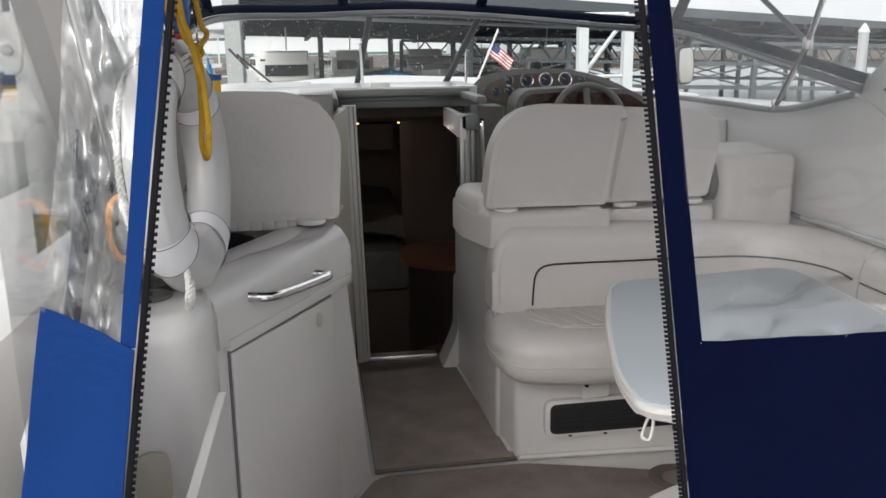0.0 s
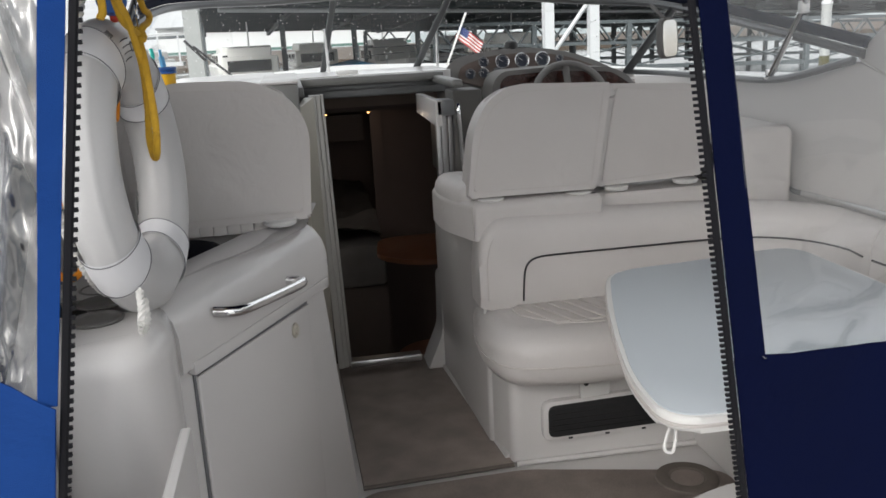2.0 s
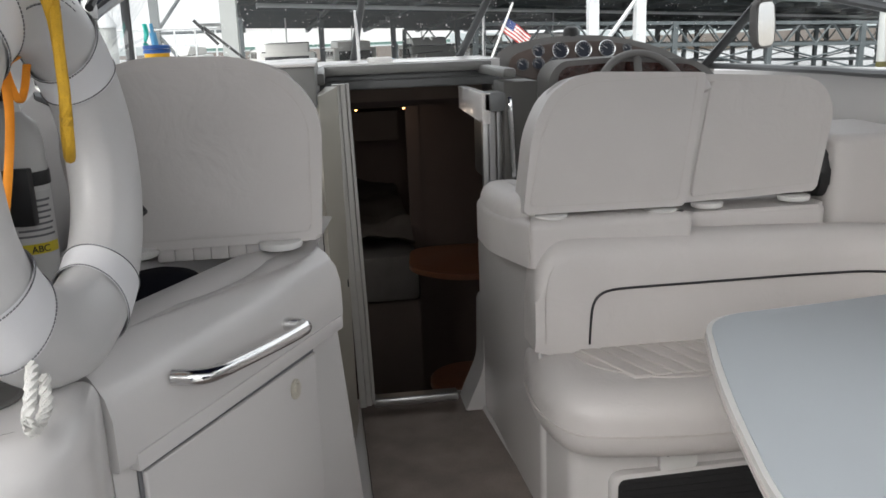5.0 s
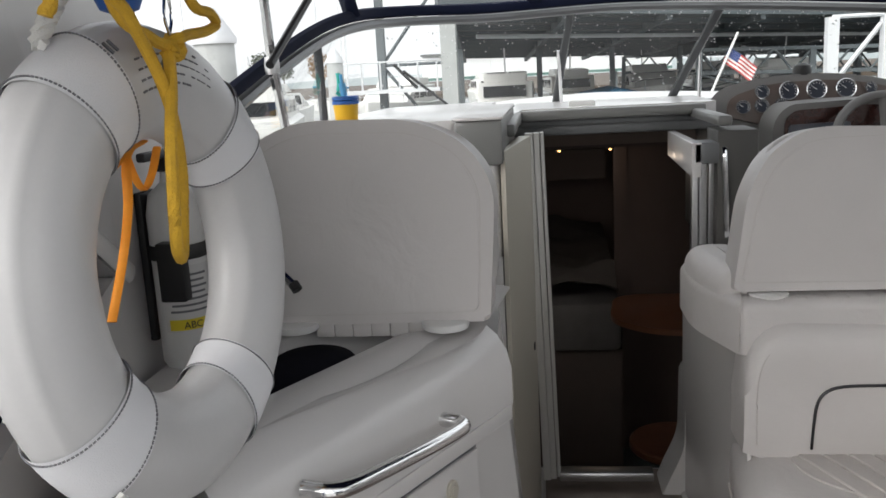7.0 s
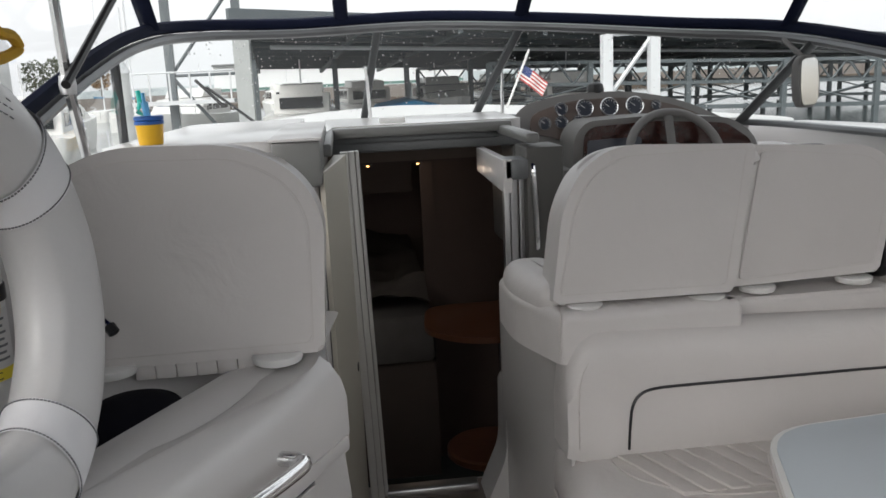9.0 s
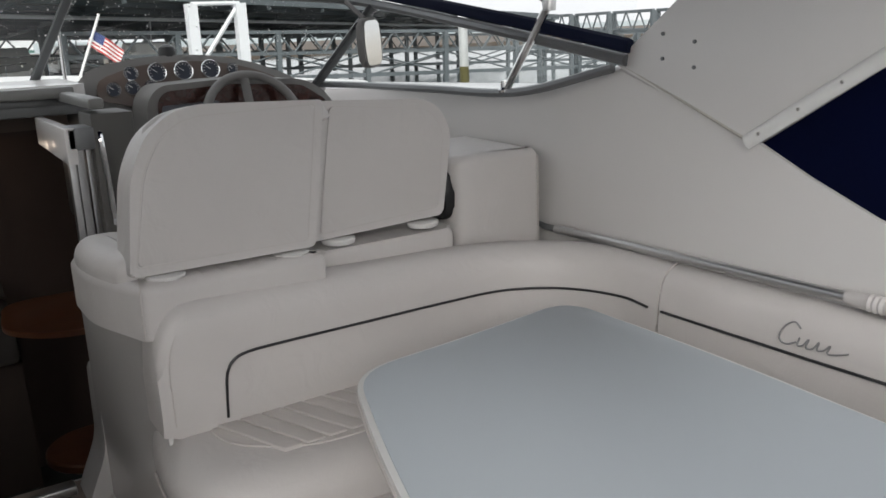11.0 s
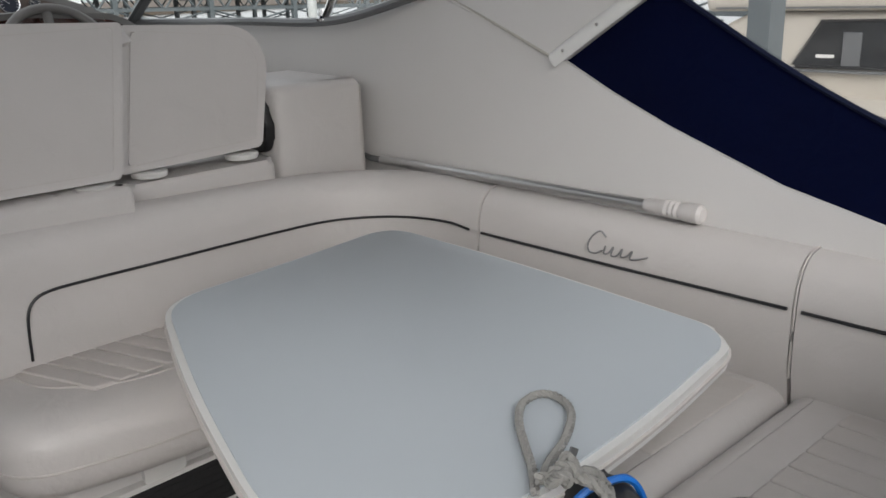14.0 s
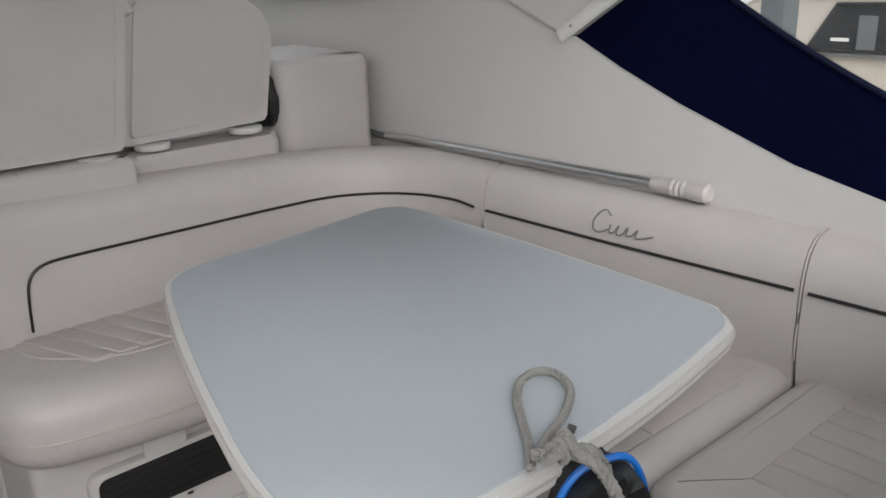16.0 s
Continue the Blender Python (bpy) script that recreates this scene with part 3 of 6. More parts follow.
# bimini frame tubes
for s, x in ((1, 1.575), (-1, -0.64)):
    part("stanchion", tube([(x, -0.57, 1.205), (x - 0.02 * s, -0.80, 1.45), (x - 0.06 * s, -1.15, 2.03)] if s > 0 else [(x, -0.62, 1.21), (x, -0.72, 1.45), (x + 0.02, -0.86, 2.03)], 0.0115, 8), CHROME, roof)
    part("brace", tube([(x - 0.02 * s, -0.80, 1.45), (x - 0.05 * s, -0.30, 1.72), (x - 0.1 * s, 0.0, 1.98)], 0.010, 8), BLACK if s < 0 else ALU_DULL, roof)
    part("deck_mount", lathe([(0.022, 0), (0.022, 0.008), (0.014, 0.016), (0.013, 0.035)], Matrix.Translation((x, -0.57 if s > 0 else -0.62, 1.203)), 12), CHROME, roof)
    part("clamp", lathe([(0.017, -0.02), (0.019, 0), (0.017, 0.02)], Matrix.Translation((x - 0.02 * s if s > 0 else x, -0.80 if s > 0 else -0.72, 1.45)), 10), ALU, roof)

# ---------------------------------------------------------------- companionway
dash_port = box(PORT, -0.135, -0.50, 1.16, 0.9, 1.255, 0.03, 3)
structure("dashboard", dash_port, GEL, "white moulded deck ahead of the port seat", "dashboard")
structure("dashboard", slab(rounded([(-0.70, -0.36), (-0.24, -0.36), (-0.22, 1.0), (-0.66, 0.9)], 0.05), up_at(1.245), 0.040, 0.012), GEL, "white raised moulding on the dash", "dashboard")
structure("trim", box(-0.245, -0.122, -0.52, 0.30, 1.175, 1.292, 0.012), GEL_GREY, "grey moulded corner cap beside the companionway", "trim")
structure("trim", box(-0.250, -0.120, -0.524, 0.31, 1.290, 1.299, 0.004), GEL, "white lip on the corner cap", "trim")
structure("bulkhead", merge(box(-0.72, -0.135, -0.495, -0.30, 0.0, 0.93), box(-0.72, -0.14, -0.30, 0.08, 0.0, 0.92)), GEL, "white bulkhead beside the companionway", "wall")
structure("door_post", slab([(-0.132, -0.495), (-0.120, -0.495), (-0.062, -0.015), (-0.10, -0.015)], up_at(0.0), 1.21, 0.003), CREAM, "cream side panel of the companionway", "post")

door = thing("companionway_door", "aluminium-framed sliding companionway door, slid open", "door", (0.15, 0, 0.05))
for x0, x1, y in ((-0.064, -0.040, -0.012), (-0.039, -0.020, -0.002), (-0.018, -0.006, 0.010)):
    part("stile", slab(rounded([(x0 + 0.010, 0.05), (x1 + 0.010, 0.05), (x1 - 0.016, 1.215), (x0 - 0.016, 1.215)], 0.002, 2), facing_aft(y), 0.045, 0.003), ALU_PALE, door)
part("sill", box(0.0, 0.31, -0.01, 0.05, 0.045, 0.075, 0.006), ALU, door)
part("latch", box(-0.082, -0.066, -0.085, -0.055, 0.535, 0.558, 0.002), BLACK, door, "black door stop")
for x0, x1, y in ((0.425, 0.445, 0.0), (0.450, 0.475, 0.02), (0.480, 0.50, 0.03)):
    part("stile", slab(rounded([(x0, 0.30), (x1, 0.30), (x1 + 0.004, 1.15), (x0 + 0.004, 1.15)], 0.002, 2), facing_aft(y), 0.03, 0.003), ALU, door)
part("track_box", box(0.43, 0.51, -0.02, 0.10, 1.10, 1.165, 0.006), ALU_DULL, door)

structure("lintel", merge(box(-0.14, 0.60, 0.52, 0.60, 1.165, 1.215, 0.006), box(-0.14, 0.60, 0.50, 0.56, 1.20, 1.225, 0.004)), ALU_DULL, "aluminium header of the companionway hatch", "lintel")
structure("hatch", slab(rounded([(-0.14, 0.02), (-0.10, 0.52), (0.56, 0.50), (0.60, 0.52), (0.62, 1.16), (-0.14, 1.16)], 0.02), up_at(1.215), 0.050, 0.012), GEL, "white sliding hatch over the companionway, pushed forward", "hatch")
structure("trim", merge(box(-0.13, 0.55, 0.44, 0.50, 1.225, 1.262, 0.008), box(-0.14, -0.10, -0.25, 0.50, 1.225, 1.262, 0.008), box(0.50, 0.545, -0.02, 0.5, 1.212, 1.245, 0.010)), GEL_GREY, "grey rails of the sliding hatch", "trim")
solid("hatch_latch", box(0.075, 0.175, 0.635, 0.70, 1.262, 1.285, 0.006), TRIM, "small white latch on the sliding hatch", "latch")
structure("hatch_side", slab([(0.515, 1.165), (0.515, 1.075), (-0.02, 1.06), (-0.02, 1.165)], facing_side(0.425), 0.03, 0.004), GEL, "white side of the open hatch", "trim")
grab = thing("grab_rail", "polished grab rail beside the companionway", "rail", (0.55, 0.0, 0.8))
part("bar", tube(spline([(0.535, 0.05, 1.155), (0.52, -0.02, 1.14), (0.525, -0.03, 1.02), (0.53, -0.02, 0.88), (0.54, 0.05, 0.86)], 6), 0.009, 8, up=(1, 0, 0)), CHROME, grab)
# moulded foot of the starboard jamb
foot = slab(rounded([(0.33, 0.0), (0.37, 0.09), (0.405, 0.17), (0.41, 0.42), (0.52, 0.45), (0.52, 0.0)], [0.0, 0.05, 0.06, 0.02, 0.02, 0]), facing_aft(-0.03), 0.16, 0.012)
structure("door_post", foot, GEL, "white moulded foot of the companionway jamb", "post")
structure("door_post", box(0.50, 0.62, -0.02, 0.16, 0.0, 1.20, 0.006), DASH_DARK, "grey jamb panel by the helm", "post")

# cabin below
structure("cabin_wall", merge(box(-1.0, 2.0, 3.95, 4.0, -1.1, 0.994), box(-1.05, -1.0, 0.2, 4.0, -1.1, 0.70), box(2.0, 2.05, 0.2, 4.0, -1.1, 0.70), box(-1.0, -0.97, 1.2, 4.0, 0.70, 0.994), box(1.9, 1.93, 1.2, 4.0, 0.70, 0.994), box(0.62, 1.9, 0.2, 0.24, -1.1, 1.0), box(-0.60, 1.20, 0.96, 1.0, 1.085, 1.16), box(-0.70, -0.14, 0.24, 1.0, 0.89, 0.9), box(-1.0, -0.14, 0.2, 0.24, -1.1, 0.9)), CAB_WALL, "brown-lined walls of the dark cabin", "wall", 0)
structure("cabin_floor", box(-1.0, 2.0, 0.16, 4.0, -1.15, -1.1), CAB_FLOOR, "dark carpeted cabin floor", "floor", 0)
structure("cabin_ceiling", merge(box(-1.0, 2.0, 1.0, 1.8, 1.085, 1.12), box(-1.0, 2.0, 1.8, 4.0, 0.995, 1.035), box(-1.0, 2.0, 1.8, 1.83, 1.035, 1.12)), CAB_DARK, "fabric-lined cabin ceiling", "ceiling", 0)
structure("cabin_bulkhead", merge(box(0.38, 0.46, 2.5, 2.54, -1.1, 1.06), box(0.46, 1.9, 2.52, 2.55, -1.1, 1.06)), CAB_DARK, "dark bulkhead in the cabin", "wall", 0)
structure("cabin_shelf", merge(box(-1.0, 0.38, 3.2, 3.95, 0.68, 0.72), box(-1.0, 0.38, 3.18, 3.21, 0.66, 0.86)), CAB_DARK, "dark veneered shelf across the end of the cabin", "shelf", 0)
def lumps(u, v, p):
    return Vector((0, 0, 0.10 * noise.noise(Vector((p.x * 3, p.y * 3, 2))) + 0.05 * noise.noise(Vector((p.x * 8, p.y * 8, 5)))))


bunk = thing("berth", "unmade berth with rumpled dark bedding", "bed", (-0.2, 3.0, -0.1))
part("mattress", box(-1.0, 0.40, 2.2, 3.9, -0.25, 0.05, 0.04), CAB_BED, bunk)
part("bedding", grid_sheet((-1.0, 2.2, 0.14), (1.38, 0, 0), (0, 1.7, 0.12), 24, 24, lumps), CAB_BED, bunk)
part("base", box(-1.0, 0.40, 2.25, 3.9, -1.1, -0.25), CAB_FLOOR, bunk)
ct = thing("cabin_table", "rounded cherry cabin table on a pedestal", "table", (0.7, 2.0, -1.1))
part("tabletop", slab(rounded([(0.30, 1.85), (0.52, 1.62), (1.15, 1.6), (1.15, 2.35), (0.36, 2.35)], 0.14), up_at(0.03), 0.03, 0.008), CAB_WOOD, ct)
part("pedestal", tube([(0.78, 2.0, -1.1), (0.78, 2.0, 0.03)], 0.035, 10), ALU_DULL, ct)
st = thing("cabin_stool", "low round-topped cherry step in the cabin", "stool", (0.62, 1.5, -1.1))
part("top", lathe([(0.24, -0.65), (0.25, -0.64), (0.25, -0.61), (0.24, -0.60)], Matrix.Translation((0.64, 1.75, 0)), 28), CAB_WOOD, st)
part("post", tube([(0.64, 1.75, -1.1), (0.64, 1.75, -0.64)], 0.05, 10), CAB_WOOD, st)
for c, r in (((0.317, 1.87, 0.984), 0.010), ((0.052, 1.88, 0.984), 0.010)):
    lamp = thing("cabin_lamp", "small warm halogen lamp under the cabin ceiling", "lamp", c, "cabin lamps")
    part("rim", lathe([(r * 2.2, 0.0), (r * 2.2, 0.012), (r * 1.6, 0.016)], Matrix.Translation(c), 14), ALU_DULL, lamp)
    part("bulb", lathe([(r * 0.2, -0.010), (r * 0.6, -0.008), (r * 0.8, -0.004), (r * 0.8, 0.001)], Matrix.Translation(c), 12), LAMP_GLOW, lamp)
    ld = bpy.data.lights.new("cabin_lamp_light", "POINT")
    ld.energy, ld.color, ld.shadow_soft_size = 0.12, (1.0, 0.78, 0.60), 0.03
    lo_ = new("cabin_lamp_light", ld)
    lo_.location = Vector((c[0], c[1] + 0.4, c[2] - 0.12))


# ---------------------------------------------------------------- galley on the port side
G0, G1 = Vector((-0.052, -0.995)), Vector((-0.435, -1.745))
GD = (G1 - G0).normalized()
GN = Vector((-GD.y, GD.x))
if GN.x < 0:
    GN = -GN
GLEN = (G1 - G0).length


def galley_plane(off):
    """Outline runs aft along the front and up; thickness outwards."""
    o = G0 + GN * off
    return Matrix(((GD.x, 0, GN.x, o.x), (GD.y, 0, GN.y, o.y), (0, 1, 0, 0), (0, 0, 0, 1)))


galley = thing("galley_unit", "white moulded galley cabinet with an angled door", "cabinet", (-0.35, -1.2, 0))
body_plan = [(-0.066, -0.99), (-0.085, -0.52), (-0.70, -0.52), (-0.70, -1.75), (-0.45, -1.75)]
cab = part("body", slab(body_plan, up_at(0.0), 0.80), GEL, galley)
for v in cab.data.vertices:
    if v.co.x > -0.2:
        v.co.x -= 0.08 * v.co.z
plinth = part("plinth", slab(rounded([(0.0, 0.0), (GLEN, 0.0), (GLEN, 0.78), (0.0, 0.78)], 0.004), galley_plane(-0.02), 0.02, 0.003), GEL, galley)
for v in plinth.data.vertices:
    v.co.x -= 0.08 * v.co.z * max(0.0, min(1.0, (v.co.x + 0.18) / 0.12))
dtr = (Vector((-0.132, -1.229)) - G0).dot(GD)
dtl = (Vector((-0.409, -1.695)) - G0).dot(GD)
gap = part("door_gap", slab([(dtr - 0.008, 0.05), (dtl + 0.008, 0.05), (dtl + 0.006, 0.752), (dtr - 0.006, 0.742)], galley_plane(-0.002), 0.0035), INK, galley, "dark shadow gap round the door")
gdoor = part("door", slab([(dtr, 0.056), (dtl, 0.056), (dtl, 0.738), (dtr, 0.728)], galley_plane(0.0), 0.010, 0.004), GEL, galley, "flat white cabinet door")
kc = galley_plane(0.010) @ Vector(((Vector((-0.153, -1.324)) - G0).dot(GD), 0.685, 0))
KM = Matrix.Translation(kc) @ galley_plane(0).to_3x3().to_4x4()
knob = part("knob", lathe([(0.021, 0), (0.021, 0.004), (0.018, 0.006), (0.013, 0.005), (0.011, 0.009), (0.004, 0.010)], KM @ Matrix.Diagonal((0.8, 1.0, 1, 1)), 20), CREAM, gdoor, "cream flush latch")
# rounded apron above the door
def apron(s, total):
    return [(0.02, 0.765), (-0.012, 0.765), (-0.014, 0.775), (-0.013, 0.845), (-0.004, 0.878), (0.018, 0.908), (0.05, 0.929), (0.085, 0.937), (0.120, 0.934), (0.15, 0.929), (0.15, 0.80)]


run_pts = [G0 + GD * (0.115 + (GLEN - 0.115) * k / 10) for k in range(11)]
part("apron", sweep([(p.x, p.y) for p in run_pts], apron), GEL, galley)
part("ledge", slab(rounded([(0.125, 0.743), (dtl + 0.02, 0.750), (dtl + 0.02, 0.778), (0.125, 0.771)], 0.003), galley_plane(0.0), 0.017, 0.004), GEL, galley)
# counter with an oval basin
outer = rounded([(-0.10, -0.80), (-0.145, -1.17), (-0.20, -1.28), (-0.445, -1.62), (-0.69, -1.72), (-0.69, -0.80)], 0.03, 8)
centre, ax, ay = Vector((-0.425, -1.285)), 0.25, 0.15
spin = math.atan2(0.891, 0.455)
outer = [Vector(p).lerp(Vector(q), k / 12) for p, q in zip(outer, [*outer[1:], outer[0]]) for k in range(12 if (Vector(p) - Vector(q)).length > 0.03 else 1)]
n_out = len(outer)
bm = bmesh.new()
rim_o = [bm.verts.new((p[0], p[1], 0.932)) for p in outer]
loops = []
for scale, depth in ((1.08, 0.932), (1.03, 0.928), (0.97, 0.915), (0.92, 0.895), (0.82, 0.862), (0.5, 0.848), (0.08, 0.846)):
    row = []
    for p in outer:
        a = math.atan2(p[1] - centre.y, p[0] - centre.x) - spin
        x, y = ax * scale * math.cos(a), ay * scale * math.sin(a)
        row.append(bm.verts.new((centre.x + x * math.cos(spin) - y * math.sin(spin), centre.y + x * math.sin(spin) + y * math.cos(spin), depth)))
    loops.append(row)
for a, b in zip([rim_o, *loops], loops):
    for k in range(n_out):
        bm.faces.new((a[k], a[(k + 1) % n_out], b[(k + 1) % n_out], b[k]))
bm.faces.new(loops[-1])
part("counter", bm, GEL, galley, "white moulded counter with an oval basin")
hp = [galley_plane(0.012) @ Vector(((Vector(p) - G0).dot(GD), z, d)) for p, z, d in (((-0.172, -1.335), 0.828, 0.0), ((-0.172, -1.335), 0.828, 0.042), ((-0.20, -1.375), 0.830, 0.052), ((-0.30, -1.52), 0.845, 0.052), ((-0.36, -1.60), 0.855, 0.046), ((-0.378, -1.62), 0.858, 0.0))]
part("handle", tube(spline(hp, 6), 0.0128, 10), CHROME, galley, "polished steel grab handle")
tap = thing("tap", "small chrome galley tap", "tap", (-0.53, -1.2, 0.945))
part("spout", tube(spline([(-0.56, -1.215, 0.930), (-0.56, -1.215, 1.05), (-0.54, -1.23, 1.085), (-0.49, -1.265, 1.085), (-0.455, -1.288, 1.065)], 6), 0.008, 8), CHROME, tap)
part("nozzle", tube([(-0.457, -1.286, 1.067), (-0.448, -1.292, 1.056)], 0.0095, 8), BLACK, tap)
capm = Matrix.Translation((-0.44, -1.285, 0.848)) @ Matrix.Rotation(radians(60), 4, "Z") @ Matrix.Rotation(radians(8), 4, "X") @ Matrix.Diagonal((1.15, 0.92, 1.08, 1.0))
cap = thing("cap", "black cloth cap lying in the basin", "cap", (-0.425, -1.265, 0.84))
part("crown", lathe([(0.098, 0.0), (0.100, 0.02), (0.092, 0.050), (0.070, 0.074), (0.036, 0.086), (0.004, 0.088)], capm, 28), CLOTH, cap)
part("brim", slab(spline([(0.06, 0.075), (0.14, 0.06), (0.165, 0.0), (0.14, -0.06), (0.06, -0.075)], 5), capm @ Matrix.Translation((0, 0, 0.004)) @ Matrix.Rotation(radians(8), 4, "Y"), 0.005, 0.002), CLOTH, cap)

# cup-holder console aft of the galley
con = thing("side_console", "white moulded side console with three cup holders", "console", (-0.58, -2.2, 0))
con_plan = rounded([(-0.435, -1.752), (-0.405, -1.90), (-0.45, -2.02), (-0.60, -2.04), (-0.66, -1.90), (-0.66, -1.752)], [0.0, 0.07, 0.09, 0.05, 0.05, 0.0], 8)
part("body", dome(con_plan, 0.0, 0.928, 0.055), GEL, con, smooth=60)
for c in ((-0.555, -1.838), (-0.568, -1.722), (-0.585, -1.615)):
    hole = part("cup_holder", lathe([(0.050, 0.0), (0.052, 0.004), (0.047, 0.006), (0.044, 0.002), (0.043, 0.0012), (0.01, 0.001)], Matrix.Translation((*c, 0.9285)), 24), DASH, con, "recessed grey cup holder")
outlet = part("outlet", slab(rounded([(-0.035, -0.06), (0.035, -0.06), (0.035, 0.06), (-0.035, 0.06)], 0.03), Matrix.Translation((-0.535, -2.045, 0.597)) @ Matrix.Rotation(radians(8), 4, "Z") @ facing_aft(-0.004), 0.012, 0.004), CREAM, con, "cream oval outlet plate")

# transom gate, folded back along the console
gate = thing("transom_gate", "thin white transom gate standing open", "gate", (-0.365, -2.4, 0))
part("panel", slab(rounded([(-2.60, 0.06), (-2.086, 0.06), (-2.086, 0.80), (-2.60, 0.80)], 0.008), facing_side(-0.386), 0.016, 0.004), GEL, gate)
part("hinge", tube([(-0.366, -2.60, 0.2), (-0.366, -2.60, 0.7)], 0.010, 8), CHROME, gate)


# ---------------------------------------------------------------- seats
def seat_back(seat, outline, y, thick, lean, inset=0.026):
    """An upholstered back with a welted face panel, as a part of its seat."""
    z0 = min(p[1] for p in outline)
    m = Matrix.Translation((0, y, z0)) @ Matrix.Rotation(radians(-lean), 4, "X") @ Matrix.Translation((0, -y, -z0)) @ facing_aft(y)
    back = part("backrest", slab(outline, m, thick, 0.03, 5), VINYL, seat)
    c = Vector((sum(p[0] for p in outline) / len(outline), sum(p[1] for p in outline) / len(outline)))
    inner = [Vector(p) + (c - Vector(p)).normalized() * inset for p in outline]
    part("welt", tube([m @ Vector((p[0], p[1], 0.0015)) for p in inner], 0.0020, 5, closed=True, up=(0, 1, 0)), VINYL2, back, "stitched welt round the back")
    part("face_panel", slab([Vector(p) + (c - Vector(p)).normalized() * 0.004 for p in inner], m @ Matrix.Translation((0, 0, -0.0035)), 0.010, 0.003, 3), VINYL, back, "flat stitched face panel")
    high = max(p[1] for p in outline)
    crest = sorted([p for p in outline if p[1] > high - 0.055], key=lambda p: p[0])
    roll = [m @ Vector((p[0], p[1] - 0.045, thick * 0.5)) for p in crest]
    part("top_roll", tube(roll, 0.030, 12, flat=1.5, up=(0, 0, 1), taper=lambda f: 0.35 + 0.65 * min(1.0, 9 * f, 9 * (1 - f))), VINYL, back, "soft rolled top edge")
    return back


ls = thing("lounge_seat", "off-white vinyl port lounge seat seen from behind", "seat", (-0.36, -1.1, 0.93))
part("cushion", slab(rounded([(-0.62, -1.10), (-0.14, -1.10), (-0.14, -0.52), (-0.62, -0.52)], 0.05), up_at(0.930), 0.075, 0.025, 4), VINYL, ls)
for k in range(6):
    part("edge_pad", box(-0.462 + k * 0.036, -0.4265 + k * 0.036, -1.150, -1.09, 0.925, 0.953, 0.003), VINYL, ls)
hs = thing("helm_bench", "off-white vinyl double helm seat with stepped backs", "seat", (0.8, -0.5, 0.735))
seat_back(ls, rounded([(-0.60, 0.952), (-0.125, 0.955), (-0.108, 1.205), (-0.155, 1.285), (-0.25, 1.334), (-0.475, 1.340), (-0.58, 1.292), (-0.63, 1.19)], [0.012, 0.012, 0.06, 0.07, 0.07, 0.07, 0.07, 0.06], 7), -1.16, 0.14, 3)
seat_back(hs, rounded([(0.404, 0.884), (0.858, 0.882), (0.925, 1.240), (0.61, 1.254), (0.552, 1.242), (0.486, 1.20), (0.438, 1.11)], [0.012, 0.012, 0.012, 0.02, 0.02, 0.04, 0.06], 5), -0.722, 0.13, 6)
seat_back(hs, rounded([(0.872, 0.878), (1.275, 0.890), (1.330, 1.12), (1.297, 1.190), (1.240, 1.215), (0.938, 1.232)], [0.012, 0.012, 0.07, 0.05, 0.05, 0.012], 5), -0.665, 0.13, 6)
for x, y, z in ((0.485, -0.706, 0.876), (0.795, -0.706, 0.872), (0.954, -0.648, 0.872), (1.216, -0.648, 0.876), (-0.21, -1.155, 0.955), (-0.50, -1.155, 0.955)):
    part("hinge_tab", lathe([(0.038, -0.013), (0.043, -0.011), (0.045, -0.005), (0.045, 0.002), (0.042, 0.004)], Matrix.Translation((x, y, z)), 24), TRIM, hs if x > 0 else ls, "white plastic hinge tab")

part("cushion", slab(rounded([(0.43, -0.757), (0.864, -0.757), (0.864, -0.25), (0.43, -0.25)], 0.02), up_at(0.735), 0.108, 0.026, 4), VINYL, hs)
part("armrest", dome(rounded([(0.395, -0.70), (0.345, -0.54), (0.345, -0.33), (0.50, -0.33), (0.50, -0.70)], [0.06, 0.09, 0.075, 0.075, 0.075], 8), 0.757, 0.168, 0.050), VINYL, hs, "rounded vinyl end bolster", 60)
part("apron", dome(rounded([(0.412, -0.766), (0.340, -0.545), (0.340, -0.33), (0.862, -0.33), (0.862, -0.766)], [0.020, 0.07, 0.03, 0.01, 0.012], 6), 0.745, 0.128, 0.026), VINYL, hs, "padded front of the helm seat", 60)
part("armrest_seam", tube(spline([(0.409, -0.769, 0.755), (0.410, -0.768, 0.84), (0.416, -0.752, 0.868), (0.425, -0.70, 0.876)], 5), 0.0018, 5), VINYL2, hs)
part("cushion", slab(rounded([(0.866, -0.69), (1.30, -0.69), (1.30, -0.25), (0.866, -0.25)], 0.03), up_at(0.74), 0.115, 0.03, 4), VINYL, hs)
for k in range(9):
    part("stitch_rib", tube([(0.47 + k * 0.045, -0.748, 0.8725), (0.47 + k * 0.045, -0.60, 0.8735)], 0.0016, 5), VINYL2, hs)

# moulded pedestal below the helm, aisle side narrowing forward
ped = slab(rounded([(0.437, -0.775), (0.405, 0.04), (1.655, 0.04), (1.655, -0.775)], [0.03, 0.02, 0, 0]), up_at(0.0), 0.735, 0.01)
structure("helm_pedestal", ped, GEL, "white moulded pedestal carrying the helm seat", "pedestal")
structure("trim", merge(tube([(0.470, -0.90, 0.012), (0.404, 0.03, 0.012)], 0.014, 6), tube(spline([(0.43, -0.775, 0.72), (0.432, -0.775, 0.55), (0.436, -0.78, 0.42)], 4), 0.006, 6)), GEL, "white moulded fillet along the aisle", "trim")

